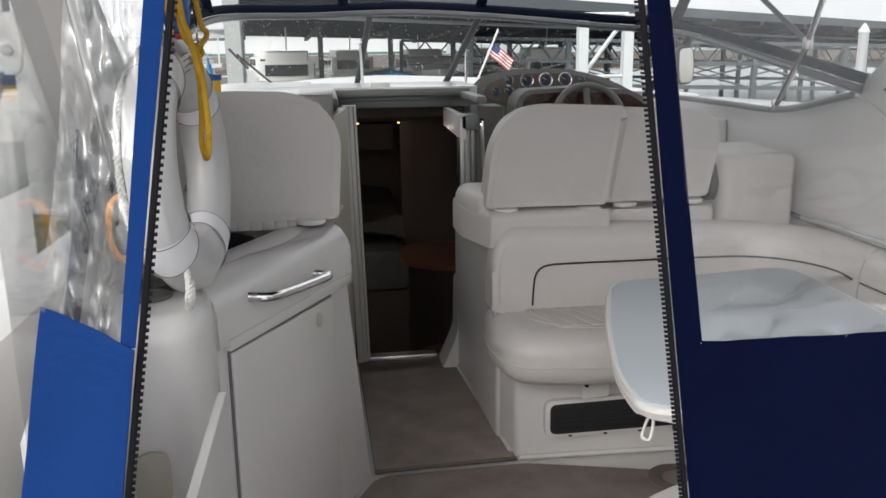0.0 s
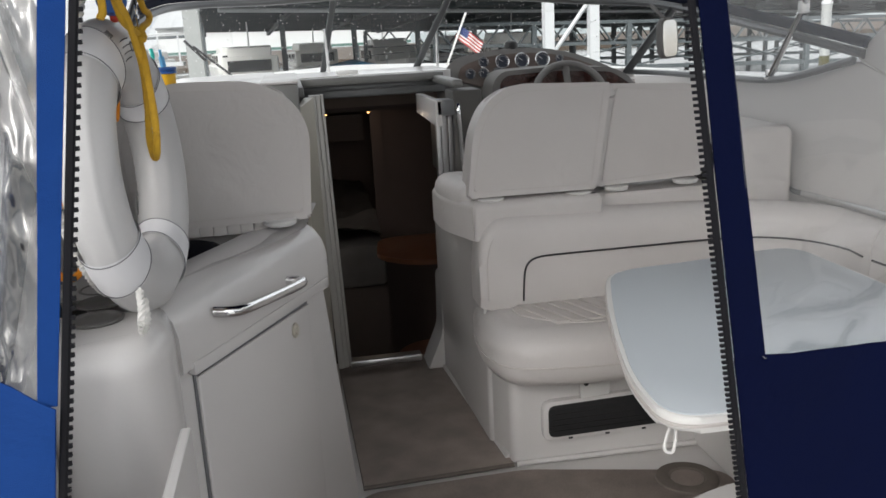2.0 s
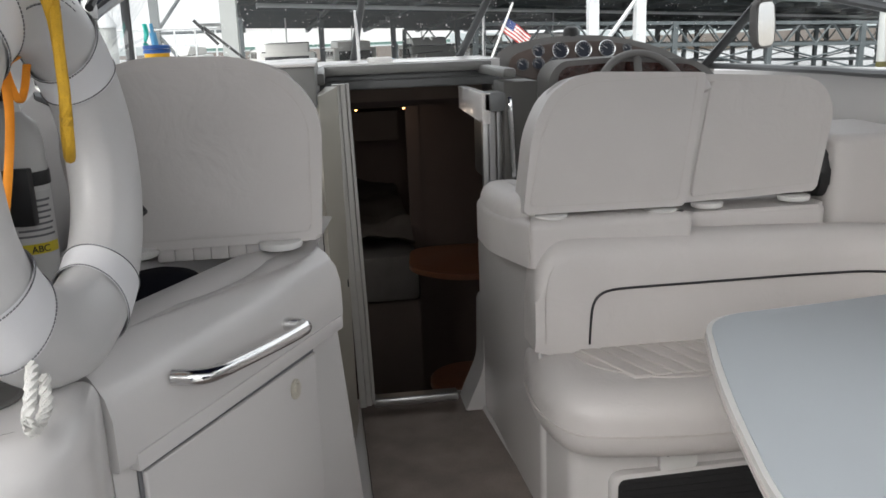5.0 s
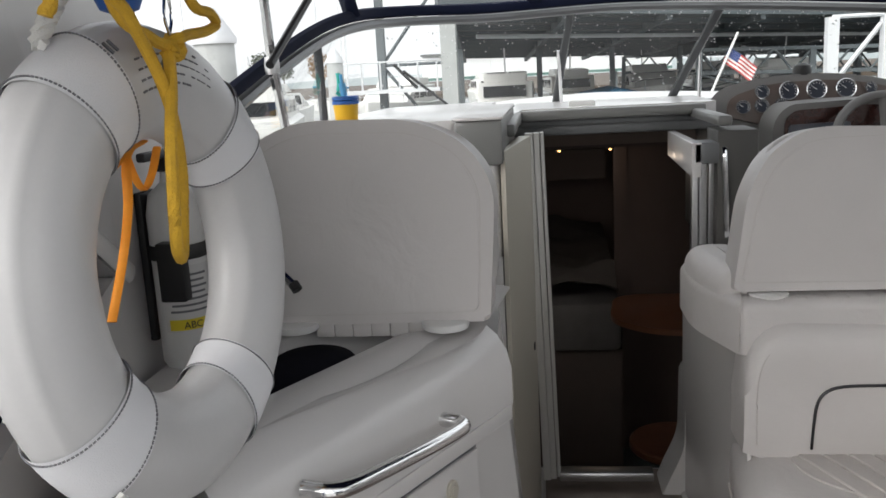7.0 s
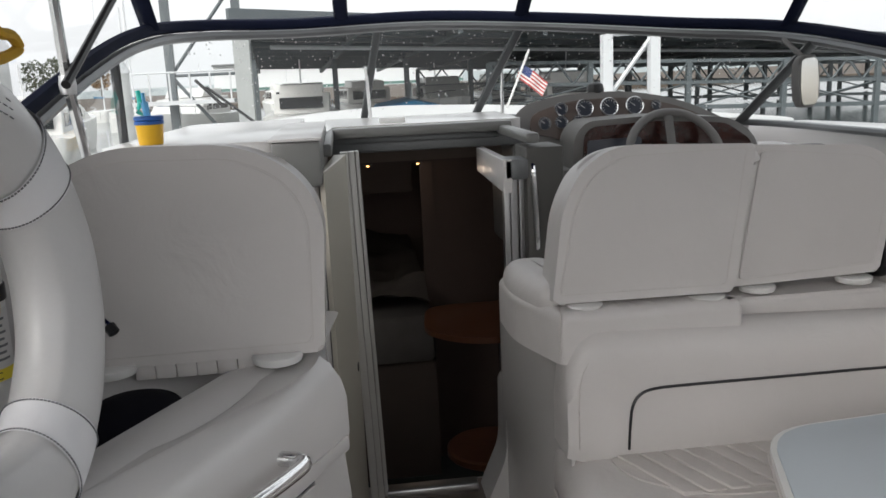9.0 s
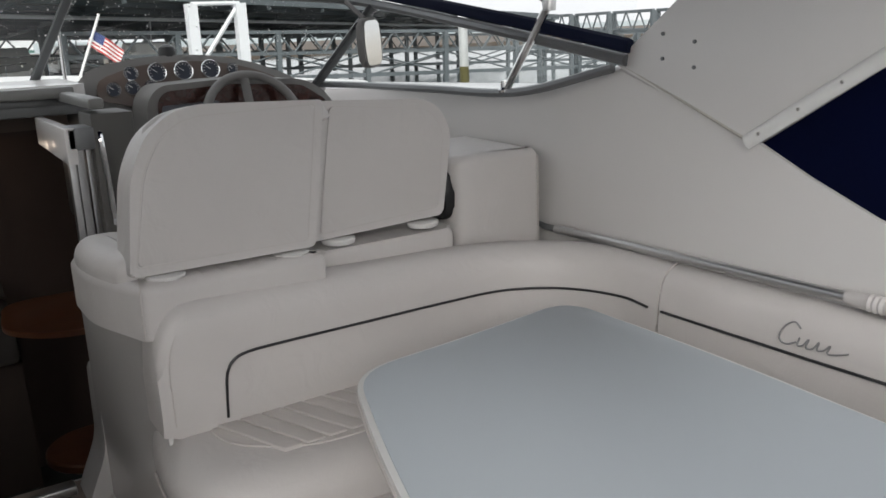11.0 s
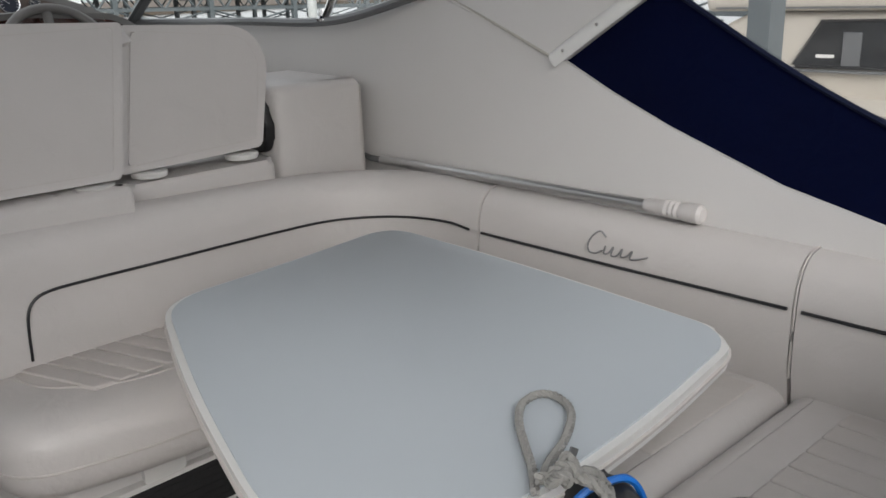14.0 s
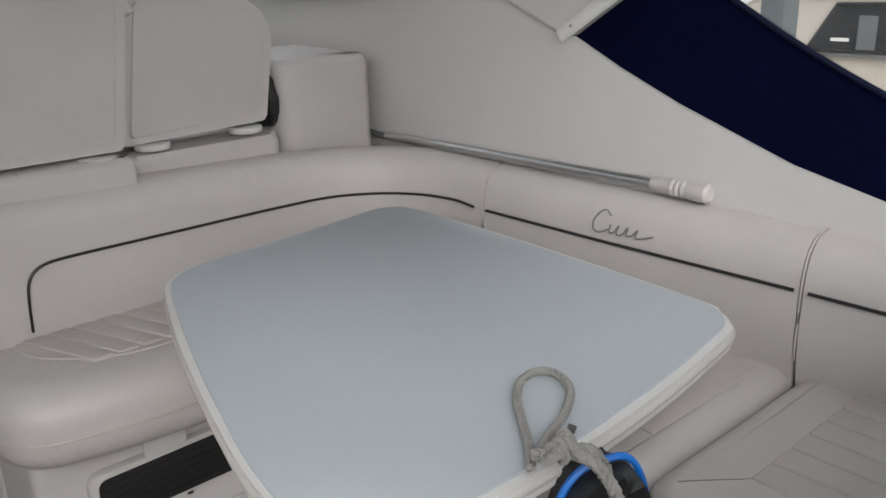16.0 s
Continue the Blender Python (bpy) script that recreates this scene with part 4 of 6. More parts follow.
# helm console box beside the starboard wall
bx = dome(rounded([(1.328, -0.655), (1.620, -0.662), (1.652, -0.25), (1.31, -0.25)], [0.07, 0.010, 0.0, 0.0], 8), 0.73, 0.312, 0.028)
sbx = thing("side_box", "cream vinyl padded box by the starboard coaming", "box", (1.5, -0.5, 0.73))
part("body", bx, VINYL, sbx)
part("side_seam", tube([(1.617, -0.664, 0.74), (1.617, -0.664, 1.02)], 0.0025, 5), VINYL2, sbx)
solid("throttle_cover", slab(rounded([(-0.64, 0.86), (-0.52, 0.86), (-0.50, 0.98), (-0.56, 1.04), (-0.65, 0.97)], 0.04), facing_side(1.300), 0.028, 0.01), BLACK, "black vinyl cover beside the helm seat", "cover")

# settee base with its locker vent
front = [(0.478, -0.935), (0.437, -0.70), (1.15, -0.70), (1.15, -0.955)]
sb = thing("settee_base", "white moulded base of the L-shaped settee", "base", (0.8, -0.9, 0))
part("front_panel", slab(rounded(front, [0.035, 0.0, 0.0, 0.0]), up_at(0.0), 0.345, 0.006), GEL, sb)
part("side_panel", slab([(1.12, -0.95), (1.655, -0.93), (1.655, -2.55), (1.12, -2.55)], up_at(0.0), 0.345, 0.008), GEL, sb)
part("kick", tube([(0.485, -0.945, 0.008), (1.15, -0.965, 0.008)], 0.010, 6), GEL, sb)
vent = part("vent_frame", slab(rounded([(0.575, 0.085), (1.14, 0.09), (1.14, 0.235), (0.575, 0.225)], 0.03), facing_aft(-0.968), 0.03, 0.006), GEL, sb, "raised white frame round the vent")
part("mesh", slab(rounded([(0.592, 0.10), (1.13, 0.105), (1.13, 0.222), (0.592, 0.212)], 0.025), facing_aft(-0.972), 0.006, 0.001), RUBBER, vent, "black mesh")
for k in range(5):
    part("louvre", box(0.60, 1.125, -0.9745, -0.971, 0.118 + k * 0.02, 0.122 + k * 0.02), RUBBER, vent)
for x in (0.66, 0.79, 0.92, 1.05):
    part("clip", box(x, x + 0.014, -0.972, -0.966, 0.088, 0.093), BLACK, vent)
clip = thing("locker_latch", "white plastic latch under the settee cushion", "latch", (0.75, -0.98, 0.28))
part("plate", slab(rounded([(0.70, 0.235), (0.80, 0.24), (0.80, 0.305), (0.70, 0.30)], 0.006), facing_aft(-0.985), 0.018, 0.004), TRIM, clip)
part("button", lathe([(0.008, 0), (0.008, 0.012)], Matrix.Translation((0.715, -0.985, 0.29)) @ Matrix.Rotation(radians(90), 4, "X"), 10), BLACK, clip)


def seat_cushion(label, outline, z0, h, r):
    s = thing("seat_cushion", label, "cushion", (outline[0][0], outline[0][1], z0), "settee seat cushions")
    part("body", pillow(outline, z0, h, 0.022, r), VINYL, s, smooth=60)
    return s


nose = rounded([(0.43, -0.52), (0.385, -0.90), (0.43, -1.075), (0.66, -1.125), (1.14, -1.14), (1.655, -1.16), (1.655, -0.52)], [0.16, 0.14, 0.14, 0.12, 0, 0.12, 0.16], 9)
fore = thing("seat_cushion", "off-white vinyl settee seat with diagonal stitched channels", "cushion", (0.7, -0.9, 0.33), "settee seat cushions")
part("body", pillow(nose, 0.328, 0.182, 0.055, 0.085), VINYL, fore, smooth=60)
part("piping_seam", tube([Vector((p[0], p[1], 0.405)) for p in rounded([(0.401, -0.72), (0.383, -0.90), (0.428, -1.077), (0.66, -1.128), (1.14, -1.143)], [0, 0.14, 0.14, 0.12, 0], 9)], 0.0028, 5), VINYL2, fore)
part("panel", slab(rounded([(0.515, -0.79), (0.53, -0.90), (0.66, -1.02), (1.14, -1.04), (1.14, -0.79)], [0.03, 0.08, 0.10, 0, 0], 6), up_at(0.507), 0.007, 0.003), VINYL2, fore, "quilted worn vinyl panel")
for k in range(11):
    x = 0.545 + k * 0.055
    part("channel", slab(rounded([(x - 0.010, -0.793), (x + 0.040, -0.793), (x + 0.118, -1.005), (x + 0.074, -1.005)], 0.004, 2), up_at(0.508), 0.011, 0.006, 3), VINYL2, fore)
s2 = seat_cushion("off-white vinyl outboard settee seat with stitched channels", rounded([(1.07, -1.165), (1.655, -1.165), (1.655, -2.031), (1.07, -2.031)], 0.06), 0.345, 0.165, 0.048)
s3 = seat_cushion("off-white vinyl aft settee seat cushion", rounded([(1.07, -2.041), (1.655, -2.041), (1.655, -2.56), (1.07, -2.56)], 0.06), 0.345, 0.165, 0.048)
for k in range(7):
    y = -1.25 - k * 0.105
    part("channel", slab(rounded([(1.20, y), (1.56, y), (1.56, y - 0.102), (1.20, y - 0.102)], 0.006, 2), up_at(0.503), 0.010, 0.007, 3), VINYL2, s2)
for k in range(6):
    x = 1.20 + k * 0.062
    part("channel", slab(rounded([(x, -2.16), (x + 0.060, -2.16), (x + 0.060, -2.52), (x, -2.52)], 0.006, 2), up_at(0.503), 0.010, 0.007, 3), VINYL2, s3)
for s, ya, yb in ((s2, -1.2, -2.0), (s3, -2.07, -2.5)):
    part("piping_seam", tube([(1.070, ya, 0.47), (1.070, yb, 0.47)], 0.0035, 5), VINYL2, s)


# settee backrest, swept round the corner
def back_profile(top0, top1, end_round):
    def prof(s, total):
        f = s / total
        top = top0 + (top1 - top0) * f
        if end_round and s < 0.10:
            top = 0.535 + (top - 0.535) * (0.52 + 0.48 * math.sqrt(max(0.0, 1 - (1 - s / 0.10) ** 2)))
        lo, k = 0.532, 0.045
        curve = spline([(0.0, 0, lo + 0.02), (-0.002, 0, 0.60), (0.0, 0, 0.665), (0.004, 0, top - 0.075), (0.018, 0, top - 0.032), (0.045, 0, top - 0.006), (0.085, 0, top), (0.12, 0, top - 0.012), (0.14, 0, top - 0.05)], 4)
        skirt = 0.012 + 0.043 * min(1.0, s / 0.12) if end_round else 0.055
        return [(0.012, lo - skirt), *[(p.x, p.z) for p in curve], (0.14, lo - skirt)]
    return prof


corner = [Vector((1.575, -0.80)) + Vector((-0.30 + 0.30 * math.sin(a), -0.30 + 0.30 * math.cos(a))) for a in [k * math.pi / 24 for k in range(13)]]
fore_path = [Vector((x, -0.80 - 0.004 * math.sin(x * 3))) for x in [0.415, 0.420, 0.430, 0.445, 0.465, 0.49, 0.53, 0.58, 0.64, 0.70, 0.76, 0.82, 0.88, 0.94, 1.0, 1.06, 1.12, 1.18, 1.23]] + corner + [Vector((1.575, -1.186))]
fore_path = [(p.x, p.y) for p in fore_path]


def sweep_left(path, profile):
    """As sweep, with out measured to the path's left."""
    return sweep(path, lambda s, total: [(-o, z) for o, z in profile(s, total)])


b1 = thing("backrest", "off-white vinyl settee backrest curving round the corner", "backrest", (1.0, -0.8, 0.53), "settee backrests")
part("cushion", sweep_left(fore_path, back_profile(0.835, 0.785, True)), VINYL, b1)
pipe = [(0.563, -0.807, 0.535), (0.566, -0.808, 0.60), (0.572, -0.808, 0.645), (0.590, -0.808, 0.672), (0.625, -0.808, 0.684)] + [(x, -0.807, 0.686) for x in (0.7, 0.85, 1.0, 1.15)] + [(p.x - 0.005 * math.sin(k * math.pi / 24), p.y - 0.005 * math.cos(k * math.pi / 24), 0.684) for k, p in enumerate(corner)] + [(1.570, -1.16, 0.678)]
part("piping", tube(spline(pipe, 3), 0.0035, 6), PIPING, b1, "black piping line")
part("welt", tube(spline([(0.443, -0.806, 0.545), (0.443, -0.806, 0.66), (0.449, -0.803, 0.715), (0.468, -0.796, 0.755), (0.505, -0.782, 0.788), (0.56, -0.765, 0.812), (0.68, -0.752, 0.824)], 5), 0.0018, 5), VINYL2, b1, "stitched end seam")
b2 = thing("backrest", "off-white vinyl settee backrest with a grey embroidered swash", "backrest", (1.6, -1.6, 0.53), "settee backrests")
part("cushion", sweep_left([(1.575, -1.194 - 0.8385 * k / 12) for k in range(13)], back_profile(0.785, 0.785, False)), VINYL, b2)
part("piping", tube([(1.571, -1.205, 0.677), (1.571, -1.6, 0.678), (1.571, -2.024, 0.682)], 0.0035, 6), PIPING, b2, "black piping line")
b3 = thing("backrest", "off-white vinyl aft settee backrest", "backrest", (1.6, -2.4, 0.53), "settee backrests")
part("cushion", sweep_left([(1.575, -2.041 - 0.515 * k / 8) for k in range(9)], back_profile(0.785, 0.78, False)), VINYL, b3)
part("piping", tube([(1.571, -2.052, 0.682), (1.571, -2.54, 0.684)], 0.0035, 6), PIPING, b3, "black piping line")
for y in (-1.19, -2.037):
    for b in (b2,) if y > -2 else (b3,):
        part("welt", tube(spline([(1.574, y, 0.54), (1.573, y, 0.66), (1.580, y, 0.72), (1.598, y, 0.762), (1.640, y, 0.787), (1.69, y, 0.78)], 5), 0.0024, 6), VINYL2, b)
strokes = [
    [(0.052, 0.045), (0.036, 0.056), (0.016, 0.044), (0.002, 0.022), (0.004, 0.004), (0.022, 0.002), (0.042, 0.012)],
    [(0.050, 0.024), (0.046, 0.006), (0.060, 0.010), (0.072, 0.026), (0.066, 0.006), (0.082, 0.008), (0.096, 0.026), (0.092, 0.008), (0.108, 0.012), (0.122, 0.026), (0.116, 0.008), (0.134, 0.010), (0.162, 0.020)],
]
swash = [tube([(1.5725 + 0.05 * max(0.0, v - 0.03), -1.547 - u, 0.696 + v) for u, v, _ in spline([(a, b, 0) for a, b in line], 6)], 0.0021, 5) for line in strokes]
part("embroidery", merge(*swash), THREAD, b2, "grey embroidered swash")

solid("step_box", slab(rounded([(0.50, -2.52), (1.05, -2.52), (1.05, -1.86), (0.72, -1.86), (0.50, -1.98)], [0.06, 0.02, 0.02, 0.12, 0.10]), up_at(0.0), 0.40, 0.035, 4), GEL, "low white moulded step box on the cockpit sole", "step")

# boat hook lying along the backrest
hook = thing("boat_hook", "telescopic aluminium boat hook with a white grip", "boat hook", (1.64, -1.2, 0.8))
part("pole", tube([(1.640, -0.72, 0.798), (1.640, -1.66, 0.812)], 0.0125, 12), ALU, hook)
part("inner_pole", tube([(1.641, -0.66, 0.797), (1.640, -0.74, 0.798)], 0.0095, 10), ALU_DULL, hook)
part("grip", lathe([(0.014, 0), (0.017, 0.01), (0.017, 0.05), (0.020, 0.055), (0.017, 0.062), (0.020, 0.068), (0.017, 0.075), (0.020, 0.081), (0.017, 0.088), (0.021, 0.10), (0.021, 0.135), (0.015, 0.142)], Matrix.Translation((1.640, -1.655, 0.812)) @ Matrix.Rotation(radians(90), 4, "X"), 16), VINYL, hook, "white ribbed plastic grip")
part("hook_end", tube(spline([(1.641, -0.67, 0.797), (1.645, -0.63, 0.80), (1.635, -0.615, 0.795), (1.615, -0.625, 0.79)], 5), 0.009, 8), ALU_DULL, hook, "grey plastic hook")

# ---------------------------------------------------------------- table
tab_out = rounded([(0.74, -1.115), (1.08, -1.085), (1.405, -1.035), (1.405, -1.5), (1.362, -2.05), (0.95, -2.115), (0.487, -2.11), (0.497, -1.90), (0.60, -1.5)], [0.11, 0.2, 0.10, 0.3, 0.10, 0.3, 0.085, 0.1, 0.2], 8)
table = thing("cockpit_table", "grey laminate cockpit table with a white moulded edge", "table", (1.0, -1.55, 0))
part("edge", slab(tab_out, up_at(0.668), 0.032, 0.012, 4), TRIM, table, "white moulded rim")
cen = Vector((1.0, -1.55))
part("tabletop", slab([Vector(p) + (cen - Vector(p)).normalized() * 0.013 for p in tab_out], up_at(0.6995), 0.0045, 0.0015, 2), TABLE_TOP, table)
part("rim_groove", tube([Vector((p[0], p[1], 0.683)) + ((cen - Vector(p)).normalized() * -0.001).to_3d() for p in tab_out], 0.004, 5, closed=True), VINYL2, table)
part("pedestal", tube([(1.0, -1.55, 0.0), (1.0, -1.55, 0.66)], 0.035, 14), ALU, table)
part("foot", lathe([(0.12, 0.0), (0.12, 0.008), (0.05, 0.02), (0.04, 0.05)], Matrix.Translation((1.0, -1.55, 0.006)), 24), ALU_DULL, table)
part("hook", tube(spline([(0.52, -2.05, 0.665), (0.505, -2.06, 0.64), (0.50, -2.065, 0.62), (0.515, -2.068, 0.615), (0.525, -2.06, 0.64), (0.527, -2.055, 0.665)], 4), 0.0035, 6), TRIM, table, "white plastic hook")
plate = thing("deck_plate", "oval grey pedestal socket ring set in the carpet", "deck plate", (0.99, -1.18, 0.006))
part("ring", lathe([(0.10, 0.0), (0.098, 0.006), (0.085, 0.010), (0.060, 0.008), (0.055, 0.002)], Matrix.Translation((0.985, -1.18, 0.005)), 28), CARPET_EDGE, plate)
part("lid", lathe([(0.052, 0.0), (0.052, 0.004), (0.02, 0.005)], Matrix.Translation((0.985, -1.18, 0.005)), 24), CARPET, plate)
loop = [(0.745, -2.118, 0.716), (0.785, -2.078, 0.712), (0.82, -2.035, 0.711), (0.862, -1.985, 0.711), (0.905, -1.952, 0.711), (0.945, -1.948, 0.711), (0.957, -1.975, 0.711), (0.935, -2.018, 0.711), (0.875, -2.058, 0.712), (0.80, -2.092, 0.720), (0.755, -2.122, 0.732)]
rp = thing("rope", "grey laid rope looped on the table", "rope", (0.86, -2.02, 0.705))
part("loop", twisted(loop, 0.0066, 3, 0.028), ROPE_G, rp)


# ---------------------------------------------------------------- life ring and its lines
RC = Vector((-0.477, -1.728, 1.202))
RING = Matrix.Translation(RC) @ Matrix.Rotation(radians(-6.4), 4, "Z") @ Matrix.Rotation(radians(86.7), 4, "Y")
RR, RT = 0.2195, 0.0666


def ring_point(a, b, r=RT):
    """a runs round the ring (0 is up, towards the stern as it grows), b round the tube (0 is outwards, 90 faces starboard)."""
    rad = RR + r * math.cos(b)
    return RING @ Vector((-rad * math.cos(a), -rad * math.sin(a), r * 0.76 * math.sin(b)))


ring = thing("life_ring", "white life ring hanging on the port side", "life ring", RC - Vector((0, 0, 0.28)))
bm = bmesh.new()
NA, NB = 84, 56
rows = []
for i in range(NA):
    a = 2 * math.pi * i / NA
    row = []
    for j in range(NB):
        b = 2 * math.pi * j / NB
        r = RT * (1 + 0.05 * math.cos(4 * b + 0.6) * 0.4) + 0.0012 * noise.noise(Vector((math.cos(a) * 3, math.sin(a) * 3, b))) + 0.0028 * math.exp(-((b - 0.55) / 0.11) ** 2) + 0.002 * math.exp(-((b - 2.5) / 0.12) ** 2)
        row.append(bm.verts.new(ring_point(a, b, r)))
    rows.append(row)
for i in range(NA):
    for j in range(NB):
        bm.faces.new((rows[i][j], rows[(i + 1) % NA][j], rows[(i + 1) % NA][(j + 1) % NB], rows[i][(j + 1) % NB]))
part("buoy", bm, BUOY, ring, smooth=60)
for deg, half in ((30, 9.5), (127, 9.5), (207, 9.5), (310, 9.5)):
    bm = bmesh.new()
    prev = None
    n = 8
    strip = []
    for i in range(n + 1):
        a = radians(deg - half + 2 * half * i / n)
        strip.append([bm.verts.new(ring_point(a, 2 * math.pi * j / NB, RT + 0.0035)) for j in range(NB)])
    for p, q in zip(strip, strip[1:]):
        for j in range(NB):
            bm.faces.new((p[j], q[j], q[(j + 1) % NB], p[(j + 1) % NB]))
    band = part("band", bm, WEB, ring, "white webbing band", smooth=60)
    for e in (-half + 1.0, half - 1.0):
        a = radians(deg + e)
        bms = []
        for j in range(84):
            b0, b1 = 2 * math.pi * j / 84, 2 * math.pi * (j + 0.72) / 84
            bms.append(tube([ring_point(a, b0, RT + 0.0045), ring_point(a, b1, RT + 0.0042)], 0.0011, 4))
        tagged(part("stitching", merge(*bms), INK, band, "dark stitching", 0), kind="stuff")
knots = [30, 127, 207, 310]
for k in range(4):
    a0, a1 = knots[k], knots[(k + 1) % 4] + (360 if k == 3 else 0)
    line = []
    for s in range(9):
        f = s / 8
        a = radians(a0 + (a1 - a0) * f)
        line.append(ring_point(a, radians(-72), RT + 0.008 + 0.004 * math.sin(math.pi * f)))
    part("grab_line", twisted(line, 0.0085, 3, 0.036), ROPE_W, ring, "white laid grab line")
part("grab_loop", twisted([(-0.452, -1.93, 1.005), (-0.445, -1.965, 0.985), (-0.445, -1.985, 0.96), (-0.45, -1.96, 0.937), (-0.448, -1.92, 0.945), (-0.452, -1.90, 0.98)], 0.008, 3, 0.035), ROPE_W, ring, "white rope loop")
part("hanger", twisted([tuple(ring_point(radians(30), 0.0, RT + 0.01)), (-0.50, -1.80, 1.56), (-0.52, -1.76, 1.75), (-0.54, -1.74, 2.03)], 0.010, 3, 0.045), ROPE_W, ring, "white rope hanger")
# faded printing on the upper face: rows of small bars
random.seed(7)
bms = []
for row in range(5):
    for c in range(7):
        a = radians(-24 + c * 3.0 + random.uniform(-0.5, 0.5))
        b = radians(60 + row * 9)
        if random.random() < 0.22:
            continue
        p, q = ring_point(a, b, RT + 0.0012), ring_point(a + radians(random.uniform(1.4, 2.4)), b, RT + 0.0012)
        bms.append(tube([p, q], 0.0014, 4))
for row in range(4):
    for c in range(4):
        a, b = radians(2 + c * 3.2 + row * 0.6), radians(68 + row * 10)
        bms.append(tube([ring_point(a, b, RT + 0.0012), ring_point(a + radians(2.2), b, RT + 0.0012)], 0.0014, 4))
for s in range(3):
    a = radians(17 + s * 2)
    bms.append(tube([ring_point(a, radians(40), RT + 0.0012), ring_point(a, radians(54), RT + 0.0012)], 0.002, 4))
emblem = [ring_point(radians(0.5) + 0.035 * math.cos(t), radians(82) + 0.13 * math.sin(t), RT + 0.0012) for t in [k * math.pi / 8 for k in range(16)]]
bms.append(tube(emblem, 0.0018, 4, closed=True))
tagged(part("printing", merge(*bms), INK, ring, "worn dark printing", 0), kind="stuff")

yl = thing("yellow_line", "yellow floating line looped over the life ring", "rope", (-0.426, -1.798, 1.270))
part("strand", tube(spline([(-0.458, -1.895, 2.020), (-0.447, -1.890, 1.750), (-0.431, -1.879, 1.532), (-0.423, -1.847, 1.484), (-0.418, -1.804, 1.425), (-0.416, -1.785, 1.378), (-0.420, -1.770, 1.312), (-0.424, -1.772, 1.262), (-0.414, -1.806, 1.228), (-0.402, -1.842, 1.245), (-0.398, -1.846, 1.300), (-0.404, -1.822, 1.360), (-0.411, -1.792, 1.409), (-0.421, -1.765, 1.457)], 6), 0.0068, 8), ROPE_Y, yl)
part("strand", tube(spline([(-0.468, -1.926, 2.020), (-0.458, -1.938, 1.750), (-0.442, -1.948, 1.516), (-0.447, -1.954, 1.478)], 6), 0.0068, 8), ROPE_Y, yl)
part("strand", tube(spline([(-0.468, -1.874, 2.020), (-0.458, -1.869, 1.700), (-0.436, -1.857, 1.506), (-0.426, -1.798, 1.464), (-0.417, -1.761, 1.454)], 6), 0.0068, 8), ROPE_Y, yl)
part("strand", tube(spline([(-0.458, -1.756, 2.020), (-0.426, -1.735, 1.620), (-0.415, -1.708, 1.511), (-0.413, -1.654, 1.497), (-0.415, -1.633, 1.485), (-0.417, -1.666, 1.475), (-0.417, -1.724, 1.468), (-0.419, -1.753, 1.458)], 6), 0.0065, 8), ROPE_Y, yl)
knot = [Vector((-0.418, -1.758, 1.454)) + Vector((0.006 * math.sin(3 * t), 0.011 * math.cos(2 * t), 0.011 * math.sin(2 * t + 0.5))) for t in [k * math.pi / 14 for k in range(28)]]
part("knot", tube(knot, 0.0065, 6, closed=True), ROPE_Y, yl)
os_ = thing("orange_strap", "orange tie hanging inside the life ring", "strap", (-0.490, -1.767, 1.163))
part("tail", tube(spline([(-0.490, -1.708, 1.350), (-0.492, -1.751, 1.336), (-0.490, -1.767, 1.281), (-0.490, -1.793, 1.227), (-0.490, -1.836, 1.163)], 5), 0.0058, 6, flat=0.35), ROPE_O, os_)
part("tail", tube(spline([(-0.492, -1.751, 1.336), (-0.490, -1.740, 1.307), (-0.490, -1.722, 1.294), (-0.490, -1.697, 1.311), (-0.490, -1.676, 1.340)], 5), 0.0055, 6, flat=0.4), ROPE_O, os_)
part("tail", tube(spline([(-0.492, -1.756, 1.336), (-0.506, -1.798, 1.307), (-0.522, -1.826, 1.270)], 5), 0.005, 6, flat=0.4), ROPE_O, os_)
orope = thing("orange_line", "orange line coiled beside the cup holders", "rope", (-0.56, -1.99, 0.93))
part("strand", tube(spline([(-0.565, -1.80, 1.135), (-0.585, -1.835, 1.155), (-0.61, -1.85, 1.14), (-0.62, -1.85, 1.08), (-0.61, -1.845, 1.03), (-0.585, -1.835, 1.015), (-0.565, -1.80, 1.035)], 6), 0.007, 8), ROPE_O, orope)
fend = thing("blue_fender", "small blue plastic float hung above the life ring", "float", (-0.426, -1.831, 1.53))
part("body", lathe([(0.006, 1.493), (0.020, 1.498), (0.027, 1.515), (0.029, 1.56), (0.029, 1.64), (0.018, 1.67)], Matrix.Translation((-0.452, -1.804, -0.005)), 18), BLUE, fend)
part("tip", lathe([(0.004, 1.482), (0.009, 1.486), (0.010, 1.497)], Matrix.Translation((-0.452, -1.793, -0.005)), 10), RED, fend)
part("cord", tube([(-0.452, -1.804, 1.71), (-0.458, -1.804, 2.050)], 0.003, 5), ROPE_N, fend)
chain = thing("snap_hook", "steel snap hook on a dark cord", "hook", (-0.420, -1.767, 1.463))
part("hook", tube(spline([(-0.418, -1.765, 1.468), (-0.418, -1.773, 1.484), (-0.418, -1.768, 1.506), (-0.418, -1.758, 1.507), (-0.418, -1.756, 1.484), (-0.418, -1.765, 1.468)], 4), 0.002, 6), CHROME, chain)
part("cord", tube(spline([(-0.418, -1.765, 1.506), (-0.420, -1.782, 1.548), (-0.426, -1.767, 1.600), (-0.447, -1.767, 2.030)], 4), 0.0025, 6), BLACK, chain)

